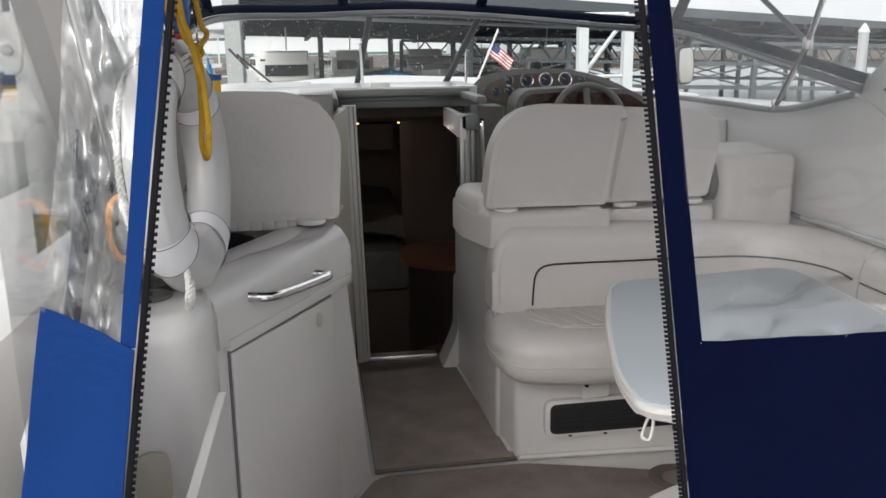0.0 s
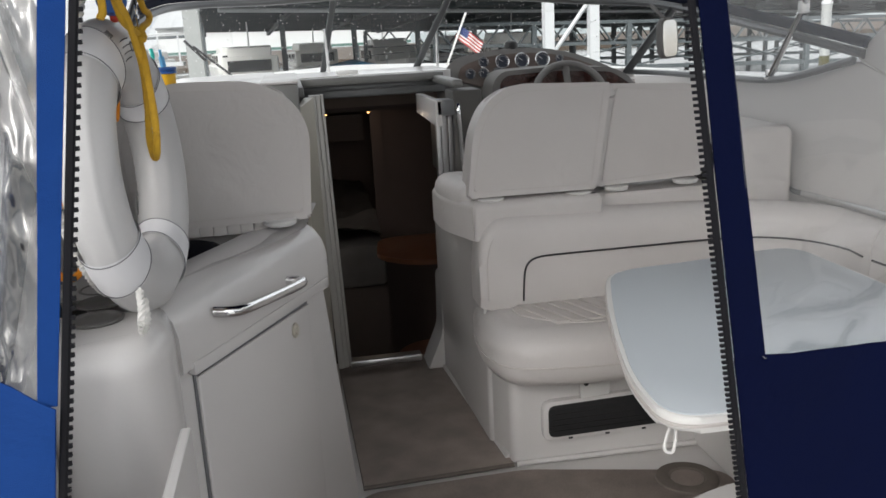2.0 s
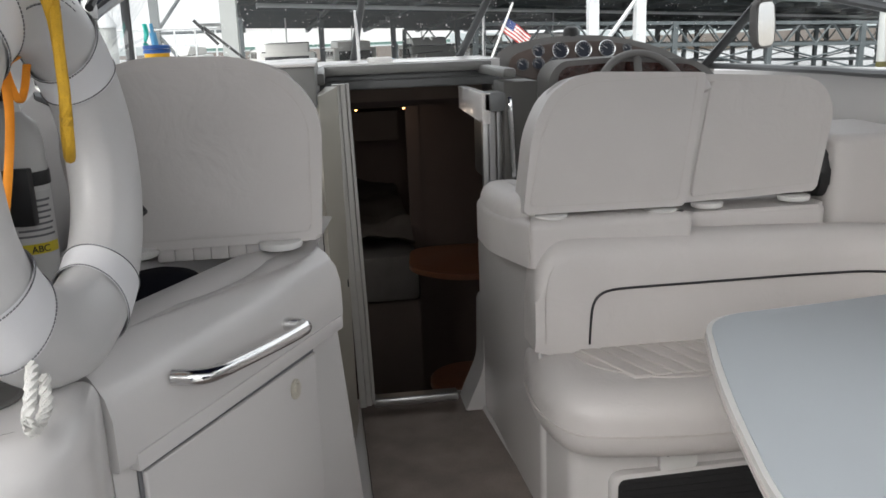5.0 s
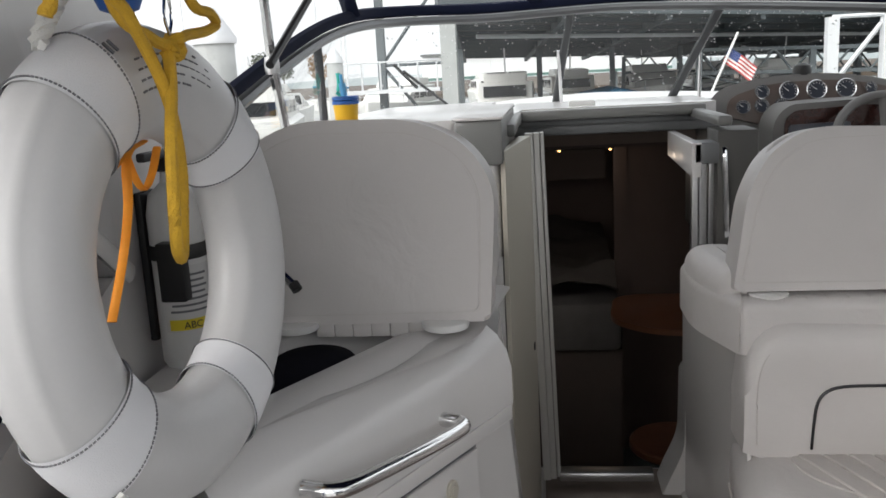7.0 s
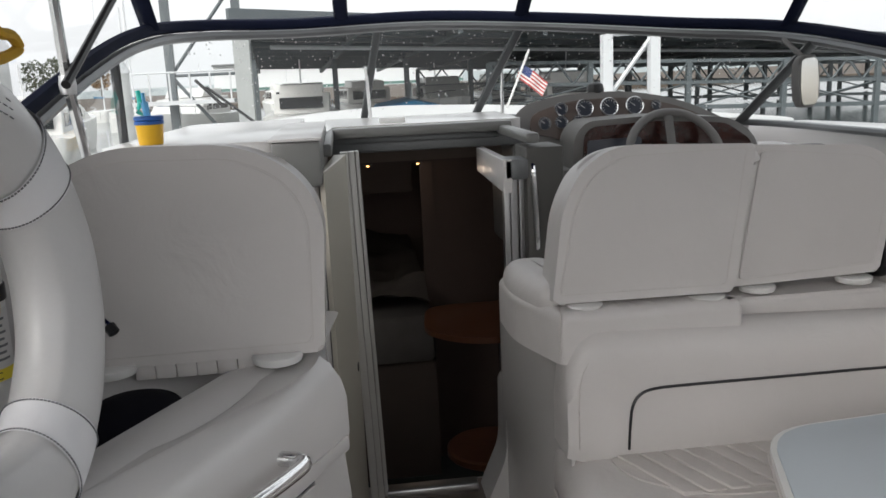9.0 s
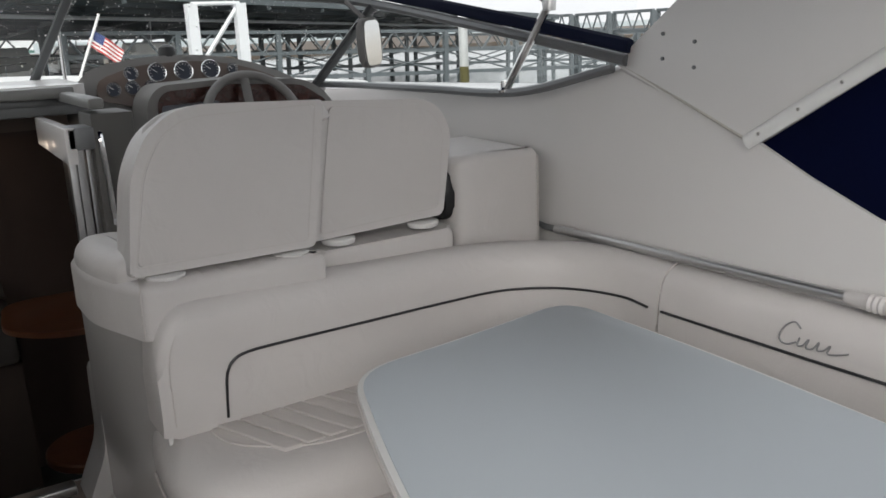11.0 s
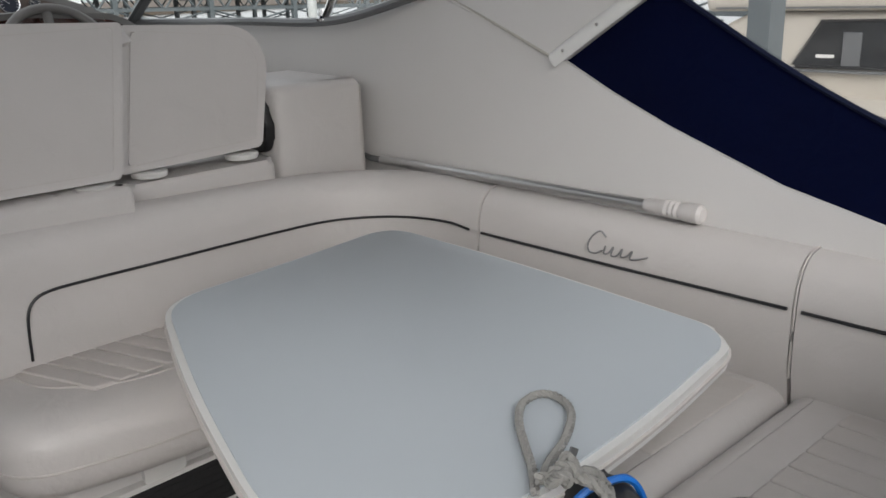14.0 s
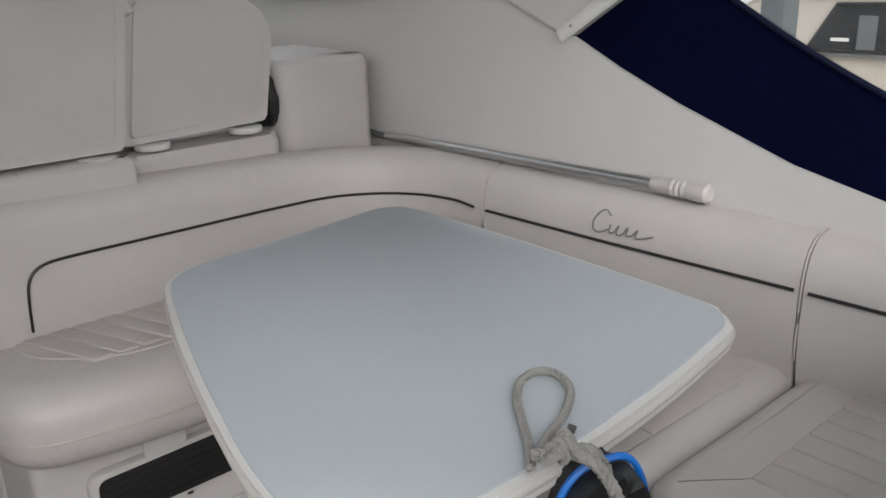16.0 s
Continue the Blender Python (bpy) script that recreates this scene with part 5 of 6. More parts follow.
# fire extinguisher behind the ring
fx = thing("fire_extinguisher", "white fire extinguisher in a black bracket on the coaming", "fire extinguisher", (-0.655, -1.30, 0.945))
part("cylinder", lathe([(0.040, 0.931), (0.046, 0.942), (0.047, 1.20), (0.040, 1.235), (0.018, 1.255), (0.016, 1.28)], Matrix.Translation((-0.652, -1.30, 0)), 24), TRIM, fx)
part("head", merge(box(-0.667, -0.637, -1.335, -1.285, 1.275, 1.30, 0.005), box(-0.660, -0.644, -1.40, -1.30, 1.297, 1.312, 0.004)), BLACK, fx, "black valve head")
part("bracket", merge(lathe([(0.049, 1.125), (0.050, 1.127), (0.050, 1.148), (0.049, 1.15)], Matrix.Translation((-0.652, -1.30, 0)), 24), box(-0.708, -0.695, -1.33, -1.27, 0.98, 1.24, 0.003), box(-0.66, -0.615, -1.372, -1.345, 1.06, 1.16, 0.003)), BLACK, fx, "black strap bracket")


def patch(z0, z1, a0, a1, r):
    bm, prev = bmesh.new(), None
    for k in range(9):
        a = radians(a0 + (a1 - a0) * k / 8)
        x, y = -0.652 + r * math.cos(a), -1.30 + r * math.sin(a)
        row = (bm.verts.new((x, y, z0)), bm.verts.new((x, y, z1)))
        if prev:
            bm.faces.new((prev[0], row[0], row[1], prev[1]))
        prev = row
    return bm


label = part("label", patch(1.00, 1.115, -110, 10, 0.0476), LABEL, fx, "printed instruction label")
part("label_band", patch(1.003, 1.022, -100, 0, 0.0482), LABEL_Y, label, "yellow band")
for k in range(7):
    part("print_line", patch(1.034 + k * 0.0105, 1.038 + k * 0.0105, -95 + (k % 3) * 4, -8 - (k * 7) % 13, 0.0481), INK, label)
tc = bpy.data.curves.new("class_letters", "FONT")
tc.body, tc.size, tc.extrude = "ABC", 0.017, 0.0004
letters = new("class_letters", tc)
letters.parent = fx
letters.matrix_parent_inverse = Matrix.Translation(-fx.location)
tc.align_x = "CENTER"
letters.matrix_basis = Matrix.Translation((-0.652 + 0.0492 * math.cos(radians(-52)), -1.30 + 0.0492 * math.sin(radians(-52)), 1.0065)) @ Matrix.Rotation(radians(38), 4, "Z") @ Matrix.Rotation(radians(90), 4, "X")
tc.materials.append(BLACK)

# cup on the dash
cup = thing("cup", "yellow cup stacked with blue rims on the dash", "cup", (-0.583, -0.25, 1.285))
part("body", lathe([(0.030, 1.286), (0.032, 1.288), (0.036, 1.335), (0.036, 1.340)], Matrix.Translation((-0.583, -0.25, 0)), 24), YELLOW, cup)
for z in (1.340, 1.352):
    part("rim", lathe([(0.036, z), (0.039, z + 0.001), (0.039, z + 0.009), (0.036, z + 0.0115)], Matrix.Translation((-0.583, -0.25, 0)), 24), BLUE, cup, "blue rim")
part("brush", merge(tube([(-0.585, -0.25, 1.36), (-0.59, -0.25, 1.40)], 0.010, 8), tube([(-0.59, -0.25, 1.40), (-0.592, -0.25, 1.425)], 0.005, 8)), SKYBLUE, cup, "pale blue bottle top")
peg = thing("clothes_peg", "teal plastic clip on the side window", "clip", (-0.66, -0.05, 1.4))
part("clip", tube(spline([(-0.655, -0.02, 1.43), (-0.65, -0.03, 1.40), (-0.655, -0.04, 1.37), (-0.65, -0.01, 1.36)], 4), 0.008, 6, flat=0.5), TEAL, peg)
ph = solid("phone_tray", slab(rounded([(1.38, 0.04), (1.53, 0.02), (1.55, 0.11), (1.40, 0.13)], 0.02), up_at(1.117), 0.03, 0.008), BLACK, "black binocular case on the helm side deck", "case")
structure("helm_side", slab(rounded([(1.30, -0.02), (1.66, -0.02), (1.66, 0.60), (1.26, 0.60)], 0.02), up_at(0.70), 0.415, 0.02), GEL, "white moulding beside the helm", "dashboard")

# ---------------------------------------------------------------- helm
helm = thing("helm_console", "grey helm console with gauges in a burl panel", "console", (1.05, 0.6, 0.8))
pod = rounded([(0.585, 1.06), (0.565, 1.235), (0.625, 1.315), (0.80, 1.352), (1.05, 1.355), (1.28, 1.305), (1.50, 1.185), (1.53, 1.06)], [0.02, 0.05, 0.06, 0.1, 0.2, 0.15, 0.06, 0.02], 6)
lean = Matrix.Translation((0, 0.55, 1.06)) @ Matrix.Rotation(radians(-16), 4, "X") @ Matrix.Translation((0, -0.55, -1.06))
part("pod", slab(pod, lean @ facing_aft(0.55), 0.20, 0.03, 4), DASH, helm)
burl = rounded([(0.645, 1.205), (0.655, 1.275), (0.80, 1.322), (1.05, 1.328), (1.25, 1.285), (1.43, 1.19), (1.42, 1.12), (0.85, 1.15)], [0.03, 0.04, 0.08, 0.15, 0.1, 0.04, 0.03, 0.06], 5)
panel = part("gauge_panel", slab(burl, lean @ facing_aft(0.543), 0.012, 0.003), GAUGE_PANEL, helm, "brown-grey gauge panel")
face = lean @ facing_aft(0.541)
for x, z, r in ((0.705, 1.236, 0.027), (0.771, 1.238, 0.027), (0.840, 1.238, 0.027), (0.775, 1.290, 0.027), (0.868, 1.288, 0.036), (0.966, 1.288, 0.037), (1.068, 1.288, 0.037), (1.152, 1.286, 0.022)):
    gm = Matrix.Translation(face @ Vector((x, z, 0))) @ Matrix.Rotation(radians(90 - 16), 4, "X")
    g = part("gauge", lathe([(r, -0.004), (r, 0.010), (r * 0.93, 0.013), (r * 0.84, 0.010), (r * 0.84, 0.006)], gm, 24), CHROME, panel, "chrome-rimmed gauge")
    gauge_face = gm @ Matrix.Translation((0, 0, 0.0085))
    part("dial", lathe([(r * 0.83, -0.001), (r * 0.83, 0.001)], gauge_face, 24), DIAL, panel, "dark dial face")
    ticks = [tube([gauge_face @ Vector((r * 0.62 * math.cos(t), r * 0.62 * math.sin(t), 0.0016)), gauge_face @ Vector((r * 0.76 * math.cos(t), r * 0.76 * math.sin(t), 0.0016))], 0.0011, 4) for t in [radians(-30 + k * 24) for k in range(11)]]
    ticks.append(tube([gauge_face @ Vector((0, 0, 0.0018)), gauge_face @ Vector((-r * 0.45, r * 0.35, 0.0018))], 0.0012, 4))
    part("needle", merge(*ticks), TRIM, panel, "white needle and scale", 0)
cowl = rounded([(0.735, 0.95), (0.755, 1.20), (0.80, 1.248), (1.05, 1.258), (1.34, 1.238), (1.45, 1.16), (1.46, 0.95)], [0.02, 0.04, 0.03, 0.1, 0.06, 0.05, 0.02], 5)
part("cowl", slab(cowl, facing_aft(0.34), 0.20, 0.02, 3), DASH, helm)
part("switch_panel", slab(rounded([(0.775, 0.97), (0.79, 1.20), (0.82, 1.228), (1.05, 1.238), (1.32, 1.218), (1.42, 1.15), (1.43, 0.97)], 0.03), facing_aft(0.335), 0.008, 0.002), WOOD, helm, "dark burl switch panel")
part("screen", slab(rounded([(0.80, 1.03), (0.80, 1.18), (1.0, 1.185), (1.0, 1.03)], 0.012), facing_aft(0.330), 0.006, 0.002), DIAL, helm, "dark instrument screen")
part("base", box(0.56, 1.60, 0.36, 0.98, 0.74, 1.08, 0.02), DASH, helm)
part("ignition", lathe([(0.018, 0), (0.018, 0.008), (0.010, 0.012)], Matrix.Translation((0.69, 0.355, 1.05)) @ Matrix.Rotation(radians(90), 4, "X"), 16), TRIM, helm, "white switch bezel")
part("compass", lathe([(0.032, 0), (0.034, 0.014), (0.028, 0.034), (0.012, 0.043)], Matrix.Translation((0.93, 0.66, 1.338)), 20), BLACK, helm, "black compass")
wheel = thing("steering_wheel", "grey-rimmed steering wheel with broad spokes", "steering wheel", (1.10, 0.25, 1.1))
WM = Matrix.Translation((1.085, 0.22, 1.122)) @ Matrix.Rotation(radians(62), 4, "X")
part("rim", tube([WM @ Vector((0.165 * math.cos(t), 0.165 * math.sin(t), 0)) for t in [k * math.pi / 24 for k in range(48)]], 0.0155, 10, closed=True), DASH, wheel)
for a in (10, 90, 170, 270):
    t = radians(a)
    part("spoke", tube([WM @ Vector((0.03 * math.cos(t), 0.03 * math.sin(t), -0.02)), WM @ Vector((0.16 * math.cos(t), 0.16 * math.sin(t), 0))], 0.016, 8, flat=0.5), DASH, wheel)
part("hub", lathe([(0.045, -0.03), (0.055, -0.02), (0.05, 0.0), (0.02, 0.006)], WM, 20), DASH, wheel)
part("column", tube([WM @ Vector((0, 0, -0.02)), (1.085, 0.40, 1.04)], 0.03, 10), BLACK, wheel)
structure("dashboard", slab(rounded([(0.56, 0.96), (1.50, 0.62), (1.55, 0.60), (1.10, 1.0), (0.56, 1.19)], 0.02), up_at(1.17), 0.045, 0.01), GEL, "white deck between helm and windshield", "dashboard")
mir = thing("mirror", "rear-view mirror on the windshield frame", "mirror", (1.46, 0.12, 1.36))
mm = Matrix.Translation((1.478, 0.06, 1.358)) @ Matrix.Rotation(radians(22), 4, "Z") @ Matrix.Rotation(radians(-4), 4, "Y")
part("housing", slab(rounded([(-0.045, -0.085), (0.045, -0.085), (0.052, 0.0), (0.045, 0.085), (-0.045, 0.085), (-0.052, 0.0)], 0.025), mm @ facing_aft(0.0), 0.03, 0.01), DASH, mir)
part("glass", slab(rounded([(-0.038, -0.076), (0.038, -0.076), (0.044, 0.0), (0.038, 0.076), (-0.038, 0.076), (-0.044, 0.0)], 0.022), mm @ facing_aft(-0.002), 0.003), CHROME, mir, "mirror glass")
part("arm", tube([(1.465, 0.09, 1.44), (1.44, 0.17, 1.50)], 0.009, 8), DASH, mir)


# ---------------------------------------------------------------- aft curtains
def folds(amp, seed):
    def push(u, v, p):
        w = amp * noise.noise(Vector((p.x * 9 + seed, p.z * 1.8, seed))) + amp * 0.4 * noise.noise(Vector((p.x * 26, p.z * 6 + seed, 3)))
        return Vector((0, w, 0))
    return push


def quad_sheet(a, b, c, d, nu, nv, push):
    """A sheet between four corners: a, b along the foot, d, c along the head."""
    a, b, c, d = (Vector(p) for p in (a, b, c, d))
    bm, rows = bmesh.new(), []
    for j in range(nv + 1):
        v = j / nv
        rows.append([])
        for i in range(nu + 1):
            u = i / nu
            p = a.lerp(b, u).lerp(d.lerp(c, u), v)
            rows[-1].append(bm.verts.new(p + push(u, v, p)))
    for j in range(nv):
        for i in range(nu):
            bm.faces.new((rows[j][i], rows[j][i + 1], rows[j + 1][i + 1], rows[j + 1][i]))
    return bm


CY = -2.69


def edge_r(z):
    return 0.218 + (1.52 - z) * 0.138


def edge_l(z):
    return -0.309 - (1.52 - z) * 0.172


rc = thing("aft_curtain", "navy canvas aft curtain with a clear window, zipped open", "curtain", (0.9, CY, 0.1), "aft curtains")
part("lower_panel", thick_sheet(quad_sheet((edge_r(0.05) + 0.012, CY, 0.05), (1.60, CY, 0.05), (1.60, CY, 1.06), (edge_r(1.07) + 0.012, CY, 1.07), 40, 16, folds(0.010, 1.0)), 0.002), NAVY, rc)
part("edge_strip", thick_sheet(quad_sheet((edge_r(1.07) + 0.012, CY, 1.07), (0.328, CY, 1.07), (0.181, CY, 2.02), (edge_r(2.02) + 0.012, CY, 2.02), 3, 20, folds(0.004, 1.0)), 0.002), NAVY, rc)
win = part("window", quad_sheet((0.326, CY - 0.003, 1.066), (1.60, CY - 0.003, 1.058), (1.60, CY - 0.003, 2.02), (0.179, CY - 0.003, 2.02), 150, 120,
                                lambda u, v, p: Vector((0, 0.006 * noise.noise(Vector((p.x * 5, p.z * 6, 7))) + 0.045 * max(0.0, 1 - (p.z - 1.08) / 0.24) * (abs(noise.noise(Vector((p.x * 7 + 2 * p.z, p.z * 13, 9)))) + 0.5 * abs(noise.noise(Vector((p.x * 19, p.z * 25, 3))))), 0))), VINYL_SMOOTH, rc, "wrinkled clear vinyl window")
win.visible_shadow = False
tape = part("zip_tape", tube([(edge_r(z) + 0.005, CY - 0.001, z) for z in (0.05, 0.5, 1.0, 1.5, 2.02)], 0.0042, 6, flat=0.5, up=(0, 1, 0)), ZIP, rc, "black zip tape")
teeth = [box(edge_r(z) - 0.0035, edge_r(z) + 0.002, CY - 0.002, CY + 0.002, z, z + 0.0031) for z in [0.1 + 0.0064 * k for k in range(298)]]
tagged(part("zip_teeth", merge(*teeth), ZIP, tape, "black zip teeth", 0), kind="stuff")
lc = thing("aft_curtain", "bunched navy canvas curtain painted a backlit blue, with a crumpled clear window", "curtain", (-0.5, CY, 0.1), "aft curtains")
# the port curtain's light from behind is put into its canvas colour
part("lower_panel", thick_sheet(quad_sheet((edge_l(0.05) - 0.17, CY + 0.02, 0.05), (edge_l(0.05) - 0.012, CY, 0.05), (edge_l(1.11) - 0.012, CY, 1.107), (edge_l(1.11) - 0.125, CY + 0.03, 1.155), 20, 24, folds(0.022, 5.0)), 0.002), NAVY_BACKLIT, lc)
part("edge_strip", thick_sheet(quad_sheet((edge_l(1.11) - 0.030, CY, 1.107), (edge_l(1.11) - 0.012, CY, 1.107), (edge_l(2.02) - 0.012, CY, 2.02), (edge_l(2.02) - 0.042, CY, 2.02), 3, 20, folds(0.004, 5.0)), 0.002), NAVY_BACKLIT, lc)
win = part("window", quad_sheet((edge_l(1.11) - 0.125, CY + 0.03, 1.15), (edge_l(1.11) - 0.028, CY, 1.104), (edge_l(2.02) - 0.040, CY, 2.02), (edge_l(2.02) - 0.12, CY + 0.03, 2.02), 70, 200,
                                lambda u, v, p: Vector((0.008 * noise.noise(Vector((p.x * 18, p.z * 5, 1))), (0.045 * abs(noise.noise(Vector((p.x * 17 + 0.8 * math.sin(p.z * 9), p.z * 3.0, 4)))) + 0.020 * abs(noise.noise(Vector((p.x * 38, p.z * 9, 2)))) + 0.006 * noise.noise(Vector((p.x * 90, p.z * 40, 6)))) * (0.35 + 0.65 * math.sin(math.pi * u)), 0))), VINYL_CREASED, lc, "badly creased clear vinyl")
win.visible_shadow = False
tape = part("zip_tape", tube([(edge_l(z) - 0.005, CY - 0.001, z) for z in (0.05, 0.5, 1.0, 1.5, 2.02)], 0.0042, 6, flat=0.5, up=(0, 1, 0)), ZIP, lc, "black zip tape")
teeth = [box(edge_l(z) - 0.001, edge_l(z) + 0.0025, CY - 0.002, CY + 0.002, z, z + 0.004) for z in [0.1 + 0.009 * k for k in range(210)]]
tagged(part("zip_teeth", merge(*teeth), ZIP, tape, "black zip teeth", 0), kind="stuff")

# black bag hung over the table's edge
bag = thing("bag", "black and blue bag with a rope lanyard beside the table", "bag", (0.78, -2.2, 0.47))
bagm = Matrix.Translation((0.805, -2.195, 0.49)) @ Matrix.Rotation(radians(-30), 4, "Z") @ Matrix.Diagonal((0.62, 1.0, 0.95, 1.0))
part("body", slab(rounded([(-0.10, 0.0), (0.09, 0.0), (0.085, 0.18), (0.05, 0.235), (-0.05, 0.225), (-0.10, 0.17)], 0.05), bagm @ facing_aft(0.0), 0.07, 0.03, 4), BLACK, bag)
part("blue_trim", tube([bagm @ Vector((p[0], -0.002 + 0.036, p[1])) for p in rounded([(-0.105, 0.0), (0.095, 0.0), (0.09, 0.185), (0.053, 0.243), (-0.053, 0.232), (-0.105, 0.175)], 0.05)], 0.005, 6, closed=True), AZURE, bag, "bright blue edging")
part("tag", slab(rounded([(-0.008, 0.0), (0.008, 0.0), (0.008, 0.032), (-0.008, 0.032)], 0.002), Matrix.Translation((0.825, -2.10, 0.70)) @ Matrix.Rotation(radians(35), 4, "Y") @ facing_aft(0.0), 0.003), ALU_DULL, bag, "grey webbing tab")
part("lanyard", twisted([(0.745, -2.12, 0.735), (0.775, -2.15, 0.742), (0.80, -2.165, 0.735), (0.815, -2.18, 0.70)], 0.0085, 3, 0.03), ROPE_G, bag, "grey rope lanyard")
kn = [Vector((0.762, -2.15, 0.748)) + Vector((0.018 * math.cos(t), 0.012 * math.sin(2 * t), 0.010 * math.sin(3 * t))) for t in [k * 2 * math.pi / 20 for k in range(21)]]
part("knot", twisted(kn, 0.0075, 3, 0.03), ROPE_G, bag, "lumpy rope knot")
part("tail", twisted([(0.765, -2.16, 0.75), (0.78, -2.19, 0.735), (0.775, -2.225, 0.70), (0.77, -2.24, 0.63)], 0.0085, 3, 0.03), ROPE_G, bag, "grey rope tail")


# ---------------------------------------------------------------- harbour
def far_sheet():
    bm = bmesh.new()
    vs = [bm.verts.new((x, y, -1.0)) for x, y in ((-900, -900), (900, -900), (900, 900), (-900, 900))]
    bm.faces.new(vs)
    return bm


structure("water", far_sheet(), WATER, "grey rippled harbour water reaching the horizon", "water", 0)
structure("dock", merge(box(-4.2, -1.45, -12, 9, -0.95, -0.30, 0.03), box(-4.2, 6, -14, -7.0, -0.95, -0.30, 0.03)), CONCRETE, "pale concrete floating dock beside the boat", "dock")

pile = thing("piling", "grey-wrapped dock piling with a white cap", "piling", (-2.30, 3.2, -1.0))
part("shaft", lathe([(0.14, -1.5), (0.14, 1.70), (0.13, 1.72)], Matrix.Translation((-2.30, 3.2, 0)), 24), PILE, pile)
part("cap", lathe([(0.16, 1.70), (0.16, 1.74), (0.03, 1.95)], Matrix.Translation((-2.30, 3.2, 0)), 24), STEEL_W, pile, "white cone cap")
part("weed", lathe([(0.143, -1.0), (0.145, -0.1), (0.142, 0.25)], Matrix.Translation((-2.30, 3.2, 0)), 24), MOSS, pile, "dark weed at the waterline")
copy_thing(pile, Matrix.Translation((-3.6, 12.0, -1.0)))
copy_thing(pile, Matrix.Translation((15.2, 19.5, -1.0)))
blk = thing("pulley_block", "white pulley block on a navy line", "pulley", (-0.80, -1.78, 1.4))
part("cheek", slab(rounded([(-0.025, -0.06), (0.02, -0.06), (0.03, 0.0), (0.02, 0.07), (-0.015, 0.06)], 0.015), Matrix.Translation((-0.795, -1.8, 1.47)) @ facing_aft(0.0), 0.02, 0.004), TRIM, blk)
part("sheave", lathe([(0.012, -0.003), (0.012, 0.003)], Matrix.Translation((-0.795, -1.802, 1.46)) @ Matrix.Rotation(radians(90), 4, "X"), 12), ALU_DULL, blk)
part("line", twisted([(-0.80, -1.79, 2.0), (-0.79, -1.79, 1.55), (-0.79, -1.79, 1.50)], 0.007, 3, 0.03), ROPE_N, blk, "navy line")
part("line", twisted([(-0.80, -1.79, 1.44), (-0.86, -1.82, 1.25), (-0.94, -1.88, 0.95)], 0.007, 3, 0.03), ROPE_N, blk, "navy line")


# covered slips: steel bays under long roofs
def bay(width, depth, top):
    b = thing("shed_bay", "grey steel truss bay of the covered slips", "steel frame", (0, 0, -1.0), "covered slip bays")
    for x in (0.0, width):
        part("post", box(x - 0.09, x + 0.09, -0.09, 0.09, -1.0, top), STEEL, b)
    for z in (top - 0.75, top):
        part("chord", box(0, width, -0.06, 0.06, z - 0.06, z + 0.06), STEEL, b)
    zig, n = [], 6
    for k in range(n):
        x0, x1 = width * k / n, width * (k + 1) / n
        za, zb = (top - 0.75, top) if k % 2 else (top, top - 0.75)
        zig.append(tube([(x0, 0, za), (x1, 0, zb)], 0.04, 4))
    part("lattice", merge(*zig), STEEL, b, smooth=0)
    part("beam", box(0, width, -0.05, 0.05, 0.05, 0.20), STEEL, b)
    part("brace", merge(tube([(0, 0, 0.1), (width, 0, top - 0.8)], 0.035, 4), tube([(width, 0, 0.1), (0, 0, top - 0.8)], 0.035, 4)), STEEL, b, smooth=0)
    return b


first = bay(3.6, 6, 1.75)
first.matrix_basis = Matrix.Translation((5.0, 27.0, -1.0)) @ Matrix.Rotation(radians(1.7), 4, "Y")
for row, y in enumerate((27.0, 40.0)):
    for k in range(12 + row * 2):
        x = 5.0 + k * 3.6 - row * 1.3
        if row == 0 and k == 0:
            continue
        copy_thing(first, Matrix.Translation((x, y, -1.0 - 0.03 * (x - 5.0))) @ Matrix.Rotation(radians(1.7), 4, "Y"))
for k in range(9):
    copy_thing(first, Matrix.Translation((22.0 + 0.6 * k, 6.0 + 3.0 * k, -1.0)) @ Matrix.Rotation(radians(70), 4, "Z"))
def eave(u, lift=0.0):
    """The near edge of the shed's roof, running away to starboard."""
    return Vector((-2.6 + 42.6 * u, 19.5 + 24.5 * u, 3.05 - 1.25 * u + lift))


def back_eave(u, lift=0.0):
    return Vector((-4.5 + 46.0 * u, 44.0 + 26.0 * u, 2.22 - 1.20 * u + lift))


def beam(a, b, w, h):
    """A square bar between two points."""
    d = (b - a).normalized()
    side = d.cross(Vector((0, 0, 1))).normalized() * (w / 2)
    up = Vector((0, 0, h / 2))
    bm = bmesh.new()
    ends = [[bm.verts.new(p + side * x + up * z) for x, z in ((-1, -1), (1, -1), (1, 1), (-1, 1))] for p in (a, b)]
    bm.faces.new(ends[0][::-1])
    bm.faces.new(ends[1])
    for k in range(4):
        bm.faces.new((ends[0][k], ends[0][(k + 1) % 4], ends[1][(k + 1) % 4], ends[1][k]))
    return bm


shed = thing("covered_dock", "long covered dock with a dark metal roof seen from below", "boat shed", (-2.0, 20, -1))
bm = bmesh.new()
sheet = [[bm.verts.new(p) for p in (eave(0, z), eave(1, z), back_eave(1, z), back_eave(0, z))] for z in (0.0, 0.16)]
bm.faces.new(sheet[0])
bm.faces.new(sheet[1][::-1])
for k in range(4):
    bm.faces.new((sheet[0][k], sheet[0][(k + 1) % 4], sheet[1][(k + 1) % 4], sheet[1][k]))
part("roof", bm, ROOF_GREY, shed, "dark metal roof", 0)
part("eaves", beam(eave(-0.002, 0.06), eave(1, 0.06), 0.2, 0.34), STEEL, shed, "grey eaves beam")
